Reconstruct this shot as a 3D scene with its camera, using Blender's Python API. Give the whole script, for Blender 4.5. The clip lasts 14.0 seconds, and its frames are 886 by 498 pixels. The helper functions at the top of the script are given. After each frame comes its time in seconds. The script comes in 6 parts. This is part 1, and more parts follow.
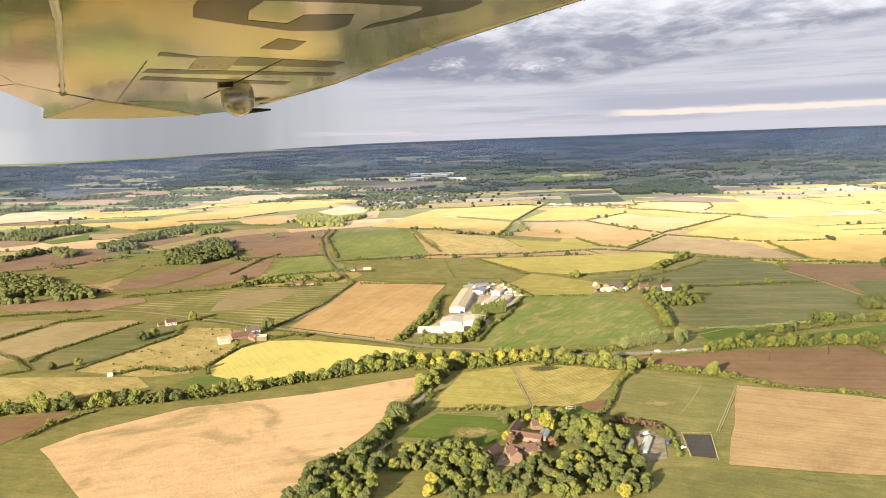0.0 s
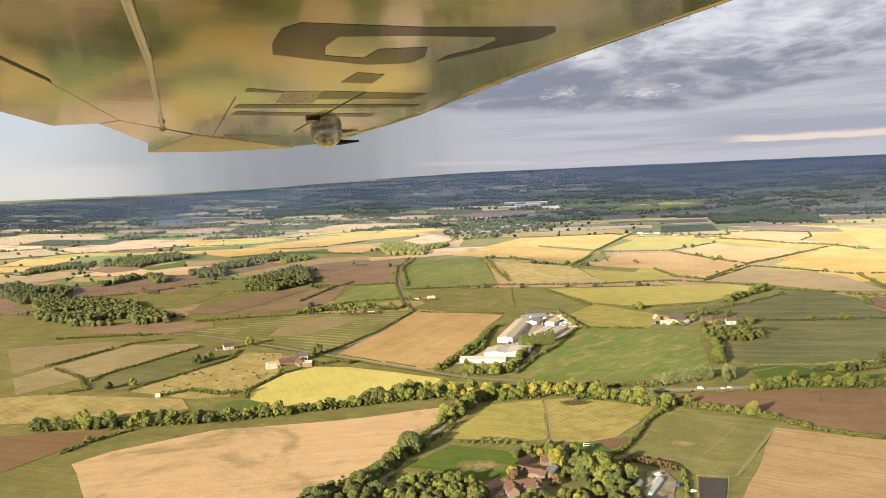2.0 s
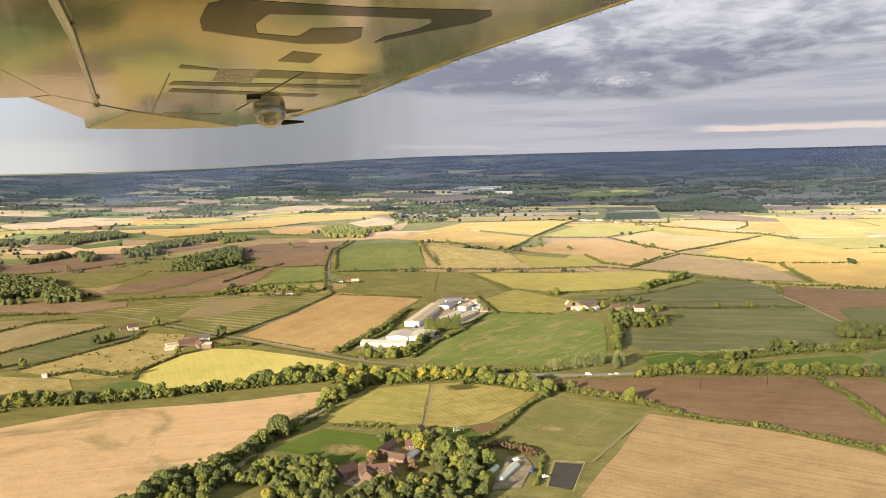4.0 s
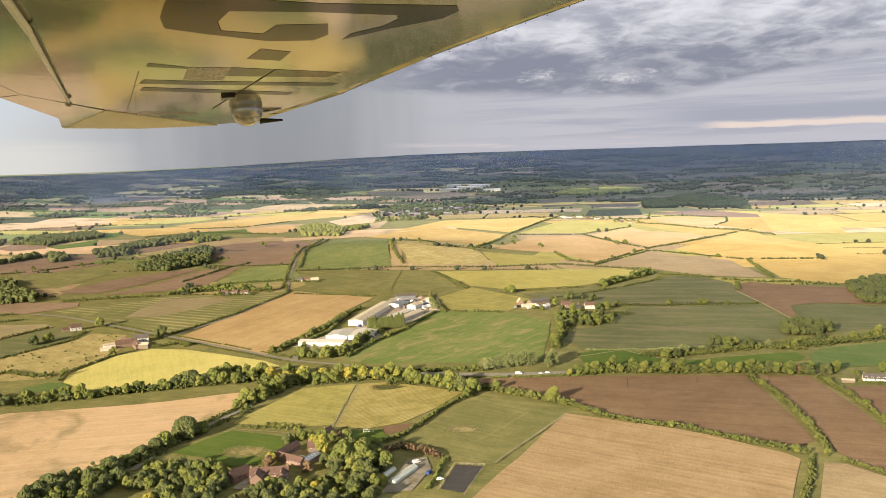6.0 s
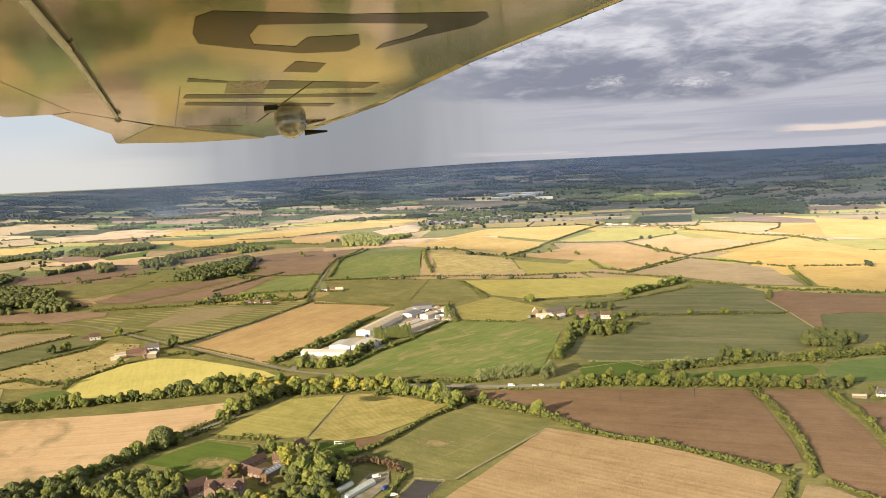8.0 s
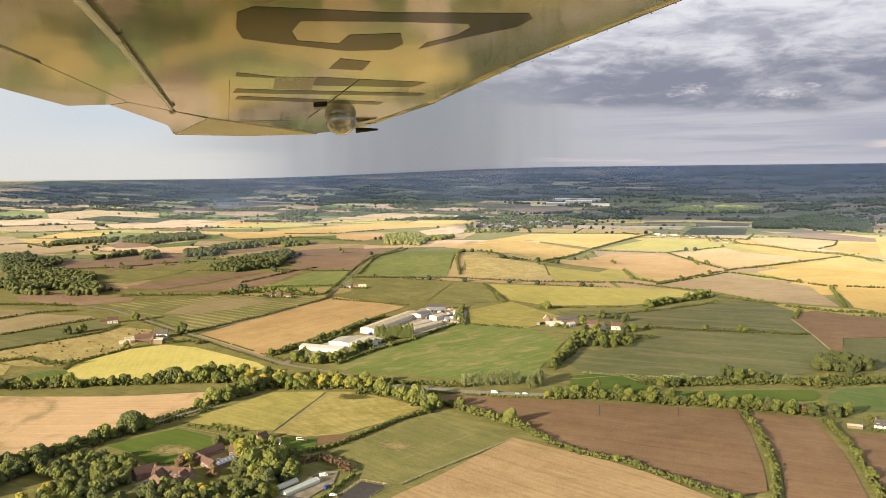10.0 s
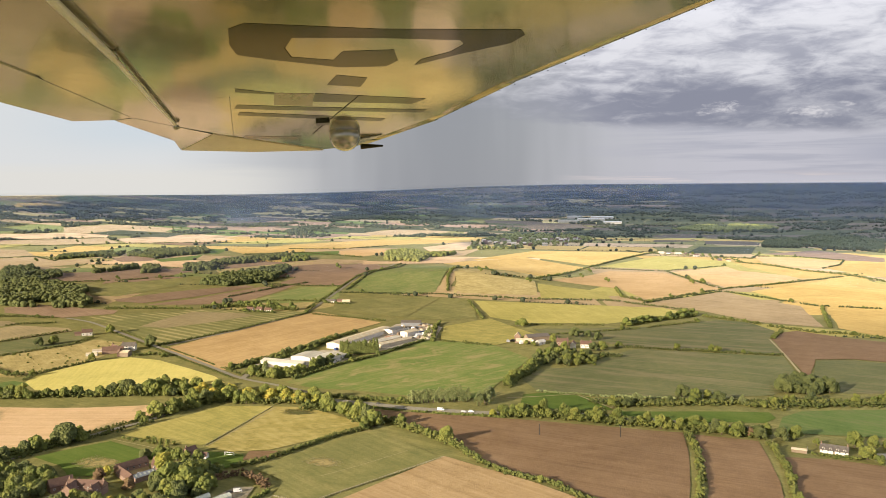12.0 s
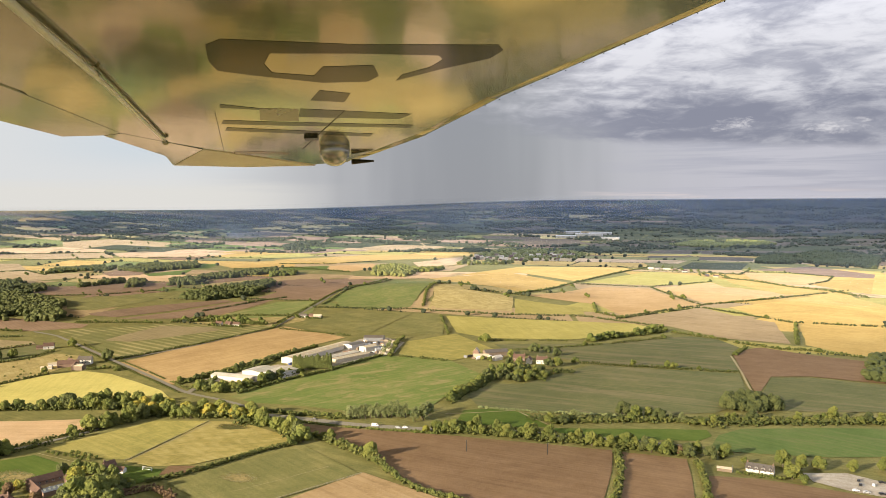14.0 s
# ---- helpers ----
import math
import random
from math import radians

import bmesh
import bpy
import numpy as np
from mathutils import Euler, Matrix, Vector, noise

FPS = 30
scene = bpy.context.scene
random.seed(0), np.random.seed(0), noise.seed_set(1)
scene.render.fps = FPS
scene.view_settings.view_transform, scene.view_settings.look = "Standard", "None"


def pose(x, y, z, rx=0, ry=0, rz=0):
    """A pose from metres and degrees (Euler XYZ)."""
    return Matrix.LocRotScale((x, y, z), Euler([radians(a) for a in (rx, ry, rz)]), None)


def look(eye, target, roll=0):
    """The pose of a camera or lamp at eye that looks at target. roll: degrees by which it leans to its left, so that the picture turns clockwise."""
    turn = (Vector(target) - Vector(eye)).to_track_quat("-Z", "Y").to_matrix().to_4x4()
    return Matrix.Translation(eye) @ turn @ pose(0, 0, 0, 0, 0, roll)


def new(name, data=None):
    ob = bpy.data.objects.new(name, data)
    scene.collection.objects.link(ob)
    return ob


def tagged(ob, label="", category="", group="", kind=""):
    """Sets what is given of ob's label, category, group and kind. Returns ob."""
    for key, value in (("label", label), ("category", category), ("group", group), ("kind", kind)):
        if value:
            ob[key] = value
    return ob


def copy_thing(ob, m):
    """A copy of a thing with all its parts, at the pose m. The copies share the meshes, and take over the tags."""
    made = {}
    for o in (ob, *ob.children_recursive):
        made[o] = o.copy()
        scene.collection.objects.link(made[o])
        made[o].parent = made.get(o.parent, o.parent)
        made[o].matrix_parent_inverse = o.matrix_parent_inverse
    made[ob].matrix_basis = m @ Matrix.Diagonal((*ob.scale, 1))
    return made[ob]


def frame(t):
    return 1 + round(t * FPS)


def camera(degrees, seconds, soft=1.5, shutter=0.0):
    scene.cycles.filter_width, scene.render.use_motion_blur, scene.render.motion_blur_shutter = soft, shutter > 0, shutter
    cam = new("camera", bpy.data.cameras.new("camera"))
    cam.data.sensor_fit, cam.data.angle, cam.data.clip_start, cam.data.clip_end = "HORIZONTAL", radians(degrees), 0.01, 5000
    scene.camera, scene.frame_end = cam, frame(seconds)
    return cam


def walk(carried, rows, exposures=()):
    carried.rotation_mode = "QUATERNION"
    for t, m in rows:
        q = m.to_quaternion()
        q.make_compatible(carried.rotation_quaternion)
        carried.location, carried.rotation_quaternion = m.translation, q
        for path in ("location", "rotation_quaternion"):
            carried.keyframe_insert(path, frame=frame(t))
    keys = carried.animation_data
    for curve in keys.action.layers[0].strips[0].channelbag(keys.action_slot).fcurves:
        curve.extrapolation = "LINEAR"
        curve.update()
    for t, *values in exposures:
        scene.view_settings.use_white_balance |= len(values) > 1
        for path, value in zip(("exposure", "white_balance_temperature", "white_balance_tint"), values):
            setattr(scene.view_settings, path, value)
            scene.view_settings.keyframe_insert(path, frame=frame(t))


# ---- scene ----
cam = camera(58.5, 14.0, soft=0.85)
PATH = [
    (0, (0.13, 0.22, 202.05), (-2.22, 99.27, 188.49), -2.02),
    (0.5, (18.41, 1.29, 201.62), (11.28, 100.19, 188.62), -2.36),
    (1, (36.60, 2.97, 201.07), (24.99, 101.60, 189.38), -2.49),
    (1.5, (54.69, 5.21, 200.43), (40.28, 103.61, 190.03), -2.56),
    (2, (72.68, 7.98, 199.69), (56.65, 106.24, 190.27), -2.52),
    (2.5, (90.58, 11.26, 198.87), (74.44, 109.51, 189.56), -2.36),
    (3, (108.38, 15.01, 197.98), (93.55, 113.39, 187.92), -2.06),
    (3.5, (126.07, 19.21, 197.02), (112.70, 117.70, 186.03), -1.65),
    (4, (143.66, 23.82, 196.00), (131.35, 122.38, 184.44), -1.34),
    (6.5, (229.90, 51.94, 190.39), (216.23, 150.31, 178.69), -2.13),
    (7, (246.79, 58.37, 189.22), (231.24, 156.52, 178.03), -2.23),
    (7.5, (263.56, 64.99, 188.06), (245.40, 162.75, 177.43), -2.50),
    (8, (280.19, 71.78, 186.92), (258.60, 168.88, 176.64), -2.70),
    (8.5, (296.70, 78.70, 185.79), (271.55, 174.95, 175.62), -2.70),
    (11, (377.15, 114.22, 180.83), (345.44, 208.62, 171.69), 0.10),
    (11.5, (392.81, 121.30, 180.04), (360.38, 215.50, 171.46), -0.06),
    (12, (408.32, 128.29, 179.32), (374.91, 222.24, 171.78), -0.25),
    (12.5, (423.67, 135.16, 178.70), (389.50, 228.94, 172.58), -0.10),
    (13, (438.87, 141.89, 178.19), (404.35, 235.61, 173.07), 0.01),
    (13.5, (453.91, 148.45, 177.79), (419.05, 242.04, 172.79), -0.05),
    (14, (468.79, 154.80, 177.50), (433.73, 248.29, 171.94), -0.18),
]
walk(cam, [(t, look(eye, target, roll)) for t, eye, target, roll in PATH],
     exposures=[(0, 1.56), (0.5, 1.38), (1, 1.32), (2, 1.26), (4, 1.24), (14, 1.24)])

# ---- sky and sun ----
SUN_EL, SUN_AZ = 16.0, (-0.55, -0.835)          # degrees; the way towards the sun over the ground
to_sun = Vector((SUN_AZ[0] * math.cos(radians(SUN_EL)), SUN_AZ[1] * math.cos(radians(SUN_EL)), math.sin(radians(SUN_EL))))
sun = new("sun", bpy.data.lights.new("sun", "SUN"))
sun.data.energy, sun.data.angle, sun.data.color = 5.0, radians(0.6), (1.0, 0.835, 0.62)
sun.matrix_world = look((0, 0, 3000), Vector((0, 0, 3000)) - to_sun)


class Nodes:
    """Short hand for building a node tree."""

    def __init__(self, tree):
        self.t = tree
        tree.nodes.clear()

    def add(self, kind, ins=None, **props):
        n = self.t.nodes.new("ShaderNode" + kind)
        for k, v in props.items():
            setattr(n, k, v)
        for k, v in (ins or {}).items():
            if isinstance(v, bpy.types.NodeSocket):
                self.t.links.new(v, n.inputs[k])
            else:
                n.inputs[k].default_value = v
        return n

    def math(self, op, a, b=0.0, clamp=False):
        n = self.add("Math", {0: a, 1: b}, operation=op)
        n.use_clamp = clamp
        return n.outputs[0]

    def mix(self, fac, a, b, blend="MIX"):
        n = self.add("Mix", None, data_type="RGBA", blend_type=blend)
        for i, v in ((0, fac), (6, a), (7, b)):
            if isinstance(v, bpy.types.NodeSocket):
                self.t.links.new(v, n.inputs[i])
            else:
                n.inputs[i].default_value = (*v, 1.0) if i and len(v) == 3 else v
        return n.outputs[2]

    def ramp(self, fac, *stops):
        n = self.add("ValToRGB", {0: fac})
        el = n.color_ramp.elements
        while len(el) < len(stops):
            el.new(0.5)
        for e, (p, c) in zip(el, stops):
            e.position, e.color = p, (*c, 1.0) if len(c) == 3 else c
        return n.outputs[0]

    def noise(self, vec, scale, detail=4.0, rough=0.55, distort=0.0):
        return self.add("TexNoise", {"Vector": vec, "Scale": scale, "Detail": detail, "Roughness": rough, "Distortion": distort}).outputs[0]


world = bpy.data.worlds.new("World")
scene.world = world
world.use_nodes = True
w = Nodes(world.node_tree)
way = w.add("TexCoord").outputs["Generated"]
xyz = w.add("SeparateXYZ", {0: way})
up = w.math("MAXIMUM", xyz.outputs[2], 0.0)
az = w.math("MULTIPLY", w.math("ARCTAN2", xyz.outputs[0], xyz.outputs[1]), 57.29578)     # degrees east of north
el = w.math("MULTIPLY", w.math("ARCSINE", xyz.outputs[2]), 57.29578)


def rise(v, a, b):
    """From 0 at a to 1 at b, softly."""
    return w.add("MapRange", {0: v, 1: a, 2: b, 3: 0.0, 4: 1.0}, interpolation_type="SMOOTHSTEP").outputs[0]


def both(*masks):
    out = masks[0]
    for m_ in masks[1:]:
        out = w.math("MULTIPLY", out, m_)
    return out


def sheet(across, high, detail, rough=0.56, distort=0.4):
    return w.noise(w.add("CombineXYZ", {0: w.math("MULTIPLY", az, across), 1: w.math("MULTIPLY", el, high), 2: 3.7}).outputs[0], 1.0, detail, rough, distort)


def off(v, k):
    return w.math("MULTIPLY", w.math("SUBTRACT", v, 0.5), k)


fluff = sheet(0.9, 2.6, 5.0, 0.62)
billow, curl, veil, shaft = sheet(0.11, 0.42, 5.0), sheet(0.38, 1.25, 6.0, 0.6), sheet(0.07, 1.6, 5.0, 0.6, 0.2), sheet(0.4, 0.05, 2.0, 0.5, 0.3)
# clear lane under the cloud deck: bright west, rain in the middle, lilac east
low = w.mix(rise(az, -40, -27), (0.66, 0.67, 0.68), (0.42, 0.428, 0.45))
low = w.mix(both(rise(az, -52, -40), w.math("SUBTRACT", 1.0, rise(az, -38, -31)), rise(el, 1.8, 4.0)), low, (0.58, 0.635, 0.685))
low = w.mix(both(rise(w.math("ADD", az, off(shaft, 7.0)), -30, -20), w.math("SUBTRACT", 1.0, rise(w.math("ADD", az, off(shaft, 9.0)), -19, -5))), low, (0.285, 0.295, 0.322))
low = w.mix(rise(w.math("ADD", az, off(shaft, 6.0)), -16, 2), low, (0.50, 0.495, 0.555))
low = w.mix(both(rise(az, -12, 2), rise(veil, 0.42, 0.62), rise(el, 0.3, 1.2)), low, (0.40, 0.405, 0.475))
low = w.mix(both(rise(az, 4, 12), rise(el, 1.5, 1.9), w.math("SUBTRACT", 1.0, rise(el, 2.4, 3.0))), low, (0.36, 0.37, 0.45))
west = both(w.math("SUBTRACT", 1.0, rise(az, -36, -26)), w.math("SUBTRACT", 1.0, rise(w.math("ADD", el, off(veil, 1.2)), 0.9, 2.0)))
low = w.mix(w.math("MULTIPLY", west, 0.8), low, (0.70, 0.68, 0.64))
streak = both(rise(az, 10.0, 12.5), rise(w.math("ADD", el, off(curl, 0.5)), 1.15, 1.3), w.math("SUBTRACT", 1.0, rise(w.math("ADD", el, off(curl, 0.5)), 1.5, 1.75)))
low = w.mix(streak, low, (0.76, 0.64, 0.585))
wisp = both(rise(az, -12, -8), w.math("SUBTRACT", 1.0, rise(az, 4, 10)), rise(veil, 0.50, 0.62), rise(el, 0.2, 0.5), w.math("SUBTRACT", 1.0, rise(el, 0.8, 1.3)))
low = w.mix(w.math("MULTIPLY", wisp, 0.6), low, (0.66, 0.59, 0.585))
# the dark deck with its ragged base and two bright holes, paler cloud above it
base = w.math("ADD", w.math("ADD", 3.55, w.math("MULTIPLY", w.math("MAXIMUM", w.math("SUBTRACT", 8.0, az), 0.0), 0.045)), w.math("MULTIPLY", w.math("MAXIMUM", w.math("SUBTRACT", az, 8.0), 0.0), 0.15))
lift = w.math("SUBTRACT", w.math("ADD", el, w.math("ADD", off(billow, 1.3), off(curl, 0.9))), base)
gloom = w.mix(rise(w.math("ADD", w.math("MULTIPLY", billow, 0.45), w.math("MULTIPLY", curl, 0.55)), 0.42, 0.64), (0.235, 0.242, 0.31), (0.43, 0.43, 0.485))
above = w.mix(rise(w.math("ADD", w.math("MULTIPLY", billow, 0.6), w.math("MULTIPLY", curl, 0.4)), 0.38, 0.60), (0.37, 0.375, 0.44), (0.70, 0.695, 0.74))
deck = w.mix(rise(w.math("ADD", el, w.math("ADD", off(billow, 4.0), off(curl, 1.5))), 6.0, 8.6), gloom, above)
for ha, he, hw, hh in ((-0.4, 5.3, 1.25, 0.42), (5.7, 5.1, 1.8, 0.45)):
    dx, dy = w.math("DIVIDE", w.math("SUBTRACT", az, ha), hw), w.math("DIVIDE", w.math("SUBTRACT", el, he), hh)
    r_ = w.math("ADD", w.math("ADD", w.math("MULTIPLY", dx, dx), w.math("MULTIPLY", dy, dy)), w.math("ADD", off(curl, 7.0), off(fluff, 5.0)))
    deck = w.mix(w.math("MULTIPLY", w.math("SUBTRACT", 1.0, rise(r_, -0.6, 1.3)), 0.8), deck, (0.68, 0.66, 0.69))
grey = w.mix(both(rise(lift, -0.15, 0.4), rise(w.math("ADD", az, w.math("ADD", off(billow, 12.0), off(curl, 6.0))), -19, -7)), low, deck)
grey = w.mix(rise(el, 11, 20), grey, w.mix(1.0, above, (0.48, 0.52, 0.60), "MULTIPLY"))
sky = w.add("TexSky", None, sky_type="NISHITA", sun_disc=False, sun_elevation=radians(SUN_EL), sun_rotation=math.atan2(SUN_AZ[0], SUN_AZ[1]))
blue = w.add("VectorMath", {0: sky.outputs[0], 3: 0.08}, operation="SCALE").outputs[0]
zenith = w.math("ADD", w.math("ADD", w.math("MULTIPLY", up, 1.5), 0.46), w.math("MULTIPLY", w.math("MULTIPLY", up, up), 2.4))          # an overcast sky is brightest overhead
power = w.math("ADD", 0.47, w.math("MULTIPLY", rise(up, 0.14, 0.40), w.math("SUBTRACT", zenith, 0.47)))
w.add("OutputWorld", {0: w.add("Background", {0: w.mix(0.96, blue, grey), 1: power}).outputs[0]})


# ---- materials ----
def material(name):
    m = bpy.data.materials.new(name)
    m.use_nodes = True
    n = Nodes(m.node_tree)
    n.place = n.add("TexCoord").outputs["Object"]
    return m, n


def finish(n, color, rough=0.9, bump=None, strength=0.3, dist=0.3, **more):
    ins = {"Base Color": color, "Roughness": rough, **more}
    if bump is not None:
        ins["Normal"] = n.add("Bump", {"Height": bump, "Strength": strength, "Distance": dist}).outputs[0]
    n.add("OutputMaterial", {0: n.add("BsdfPrincipled", ins).outputs[0]})


def own(n, color, low=0.85, high=1.15):
    """The colour made a little lighter or darker from one object to the next."""
    r = n.add("ObjectInfo").outputs["Random"]
    k = n.math("ADD", n.math("MULTIPLY", r, high - low), low)
    return n.add("VectorMath", {0: color, 3: k}, operation="SCALE").outputs[0]


def soil(name, dark, mid, light, angle=0.0, period=8.0, lines=0.25, patch=70.0, line_color=None, streak=0.0, weeds=0.0, tram=0.22):
    """A field's surface: patches, mottling, drill lines along an angle in degrees, streaks, weeds and wheel tracks."""
    m, n = material(name)
    turn = n.add("Mapping", {0: n.place, 2: (0, 0, radians(angle))}).outputs[0]
    large = n.noise(n.place, 1.0 / patch, 5.0, 0.65, 0.8)
    middle = n.noise(n.place, 0.085, 6.0, 0.72, 0.4)
    small = n.noise(n.place, 0.45, 5.0, 0.75)
    along = n.noise(n.add("Mapping", {0: turn, 3: (0.012, 0.30, 1.0)}).outputs[0], 1.0, 4.0, 0.65, 0.2)
    f = n.math("ADD", n.math("ADD", n.math("MULTIPLY", large, 0.28), n.math("MULTIPLY", middle, 0.20)), n.math("ADD", n.math("ADD", n.math("MULTIPLY", small, 0.20), n.math("MULTIPLY", n.noise(n.place, 1.1, 3.0, 0.7), 0.12)), n.math("MULTIPLY", along, 0.20)))
    c = n.ramp(f, (0.40, dark), (0.5, mid), (0.60, light))
    if streak:
        s = n.ramp(n.noise(n.add("Mapping", {0: turn, 3: (0.006, 0.06, 1.0)}).outputs[0], 1.0, 5.0, 0.7, 0.8), (0.50, (0, 0, 0)), (0.64, (1, 1, 1)))
        c = n.mix(n.math("MULTIPLY", s, streak), c, line_color or light)
    if weeds:
        g = n.ramp(n.noise(n.place, 0.011, 6.0, 0.62, 0.5), (0.54, (0, 0, 0)), (0.63, (1, 1, 1)))
        c = n.mix(n.math("MULTIPLY", g, weeds), c, (0.20, 0.18, 0.085))
    if lines:
        wave = n.add("TexWave", {"Vector": turn, "Scale": 0.314 / period, "Distortion": 1.2, "Detail": 3.0, "Detail Scale": 0.3}, bands_direction="Y").outputs[1]
        here = n.ramp(large, (0.42, (0.15,) * 3), (0.58, (1, 1, 1)))
        c = n.mix(n.math("MULTIPLY", n.math("MULTIPLY", n.ramp(wave, (0.45, (0, 0, 0)), (0.8, (1, 1, 1))), here), lines), c, line_color or light)
    if tram:
        track = n.add("TexWave", {"Vector": turn, "Scale": 0.314 / 26.0, "Distortion": 0.25, "Detail": 2.0, "Detail Scale": 0.05}, bands_direction="Y").outputs[1]
        c = n.mix(n.math("MULTIPLY", n.ramp(track, (0.955, (0, 0, 0)), (0.985, (1, 1, 1))), tram), c, dark)
    finish(n, own(n, c, 0.9, 1.1), 0.95, n.math("ADD", small, middle), 0.6, 0.5, **{"Specular IOR Level": 0.1})
    return m


M = {
    "peach_stubble": soil("peach_stubble", (0.43, 0.298, 0.16), (0.55, 0.382, 0.218), (0.64, 0.458, 0.28), -18, 5, 0.2, 110, weeds=0.7),
    "tan_stubble": soil("tan_stubble", (0.26, 0.192, 0.10), (0.37, 0.275, 0.148), (0.47, 0.355, 0.20), 25, 6, 0.2, 90),
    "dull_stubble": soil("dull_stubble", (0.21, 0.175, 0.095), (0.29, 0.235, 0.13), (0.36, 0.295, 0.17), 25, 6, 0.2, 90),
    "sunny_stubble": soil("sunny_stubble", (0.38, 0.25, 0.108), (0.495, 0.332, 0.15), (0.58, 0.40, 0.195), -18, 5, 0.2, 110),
    "tan_rows": soil("tan_rows", (0.25, 0.171, 0.082), (0.34, 0.236, 0.12), (0.43, 0.31, 0.168), 25, 6, 0.5, 60, streak=0.5),
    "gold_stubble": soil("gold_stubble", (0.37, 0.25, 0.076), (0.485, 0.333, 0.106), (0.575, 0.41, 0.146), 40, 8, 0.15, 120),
    "brown_plough": soil("brown_plough", (0.155, 0.098, 0.053), (0.213, 0.136, 0.075), (0.27, 0.18, 0.103), 8, 4, 0.25, 80, streak=0.25),
    "light_plough": soil("light_plough", (0.18, 0.122, 0.082), (0.245, 0.168, 0.112), (0.31, 0.22, 0.15), 30, 5, 0.3, 80, streak=0.25),
    "green_crop": soil("green_crop", (0.125, 0.17, 0.052), (0.172, 0.212, 0.068), (0.25, 0.255, 0.095), -80, 9, 0.15, 70, (0.30, 0.265, 0.12), 0.6),
    "streaked_crop": soil("streaked_crop", (0.115, 0.165, 0.042), (0.158, 0.202, 0.055), (0.22, 0.23, 0.08), -60, 7, 0.2, 60, (0.31, 0.25, 0.12), 0.8),
    "bright_grass": soil("bright_grass", (0.074, 0.120, 0.021), (0.102, 0.150, 0.028), (0.145, 0.178, 0.042), 15, 8, 0.15, 60),
    "olive_pasture": soil("olive_pasture", (0.13, 0.136, 0.048), (0.186, 0.18, 0.065), (0.275, 0.244, 0.097), 30, 9, 0.1, 45, tram=0.05),
    "dry_meadow": soil("dry_meadow", (0.39, 0.35, 0.112), (0.50, 0.442, 0.142), (0.59, 0.515, 0.185), 60, 9, 0.0, 80, tram=0.06),
    "yellow_grass": soil("yellow_grass", (0.27, 0.25, 0.072), (0.36, 0.316, 0.093), (0.45, 0.385, 0.13), 60, 9, 0.0, 80, tram=0.06),
    "paddock_grass": soil("paddock_grass", (0.20, 0.194, 0.058), (0.295, 0.265, 0.08), (0.41, 0.345, 0.118), 20, 9, 0.0, 30, tram=0.0),
    "sage_crop": soil("sage_crop", (0.102, 0.116, 0.048), (0.138, 0.147, 0.062), (0.192, 0.18, 0.08), 5, 6, 0.15, 90, (0.25, 0.205, 0.115), 0.65),
    "rough_grass": soil("rough_grass", (0.23, 0.19, 0.08), (0.38, 0.31, 0.13), (0.50, 0.415, 0.20), 35, 10, 0.0, 18, tram=0.0),
    "striped_field": soil("striped_field", (0.145, 0.156, 0.057), (0.20, 0.20, 0.073), (0.255, 0.244, 0.094), 18, 13, 0.9, 70, (0.40, 0.34, 0.165), tram=0.0),
    "ridged_paddock": soil("ridged_paddock", (0.23, 0.205, 0.062), (0.34, 0.285, 0.088), (0.45, 0.37, 0.13), -35, 3.0, 0.7, 22, (0.52, 0.43, 0.19), 0.0, tram=0.0),
    "ground": soil("ground", (0.115, 0.119, 0.043), (0.185, 0.175, 0.062), (0.275, 0.241, 0.095), 12, 20, 0.0, 40, tram=0.0),
    # cloud shade over the far fields is partly put into these two colours
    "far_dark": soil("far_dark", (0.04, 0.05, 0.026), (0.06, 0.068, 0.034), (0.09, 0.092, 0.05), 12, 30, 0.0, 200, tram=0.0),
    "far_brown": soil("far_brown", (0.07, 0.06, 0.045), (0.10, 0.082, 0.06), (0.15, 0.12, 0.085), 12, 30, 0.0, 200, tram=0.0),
    "orange_stubble": soil("orange_stubble", (0.31, 0.205, 0.095), (0.40, 0.275, 0.13), (0.49, 0.35, 0.175), -72, 6, 0.2, 70, streak=0.35),
    "meadow_green": soil("meadow_green", (0.084, 0.132, 0.035), (0.114, 0.167, 0.046), (0.165, 0.198, 0.064), 24, 7, 0.15, 60, (0.20, 0.185, 0.085), 0.4, tram=0.1),
    "gravel": soil("gravel", (0.27, 0.235, 0.185), (0.40, 0.355, 0.285), (0.54, 0.49, 0.41), 0, 5, 0.0, 14, tram=0.0),
    "grit": soil("grit", (0.16, 0.14, 0.09), (0.27, 0.235, 0.17), (0.40, 0.36, 0.28), 0, 5, 0.0, 9, tram=0.0),
    "sand_arena": soil("sand_arena", (0.062, 0.058, 0.055), (0.078, 0.073, 0.07), (0.10, 0.094, 0.09), 0, 2, 0.1, 12, tram=0.0),
}


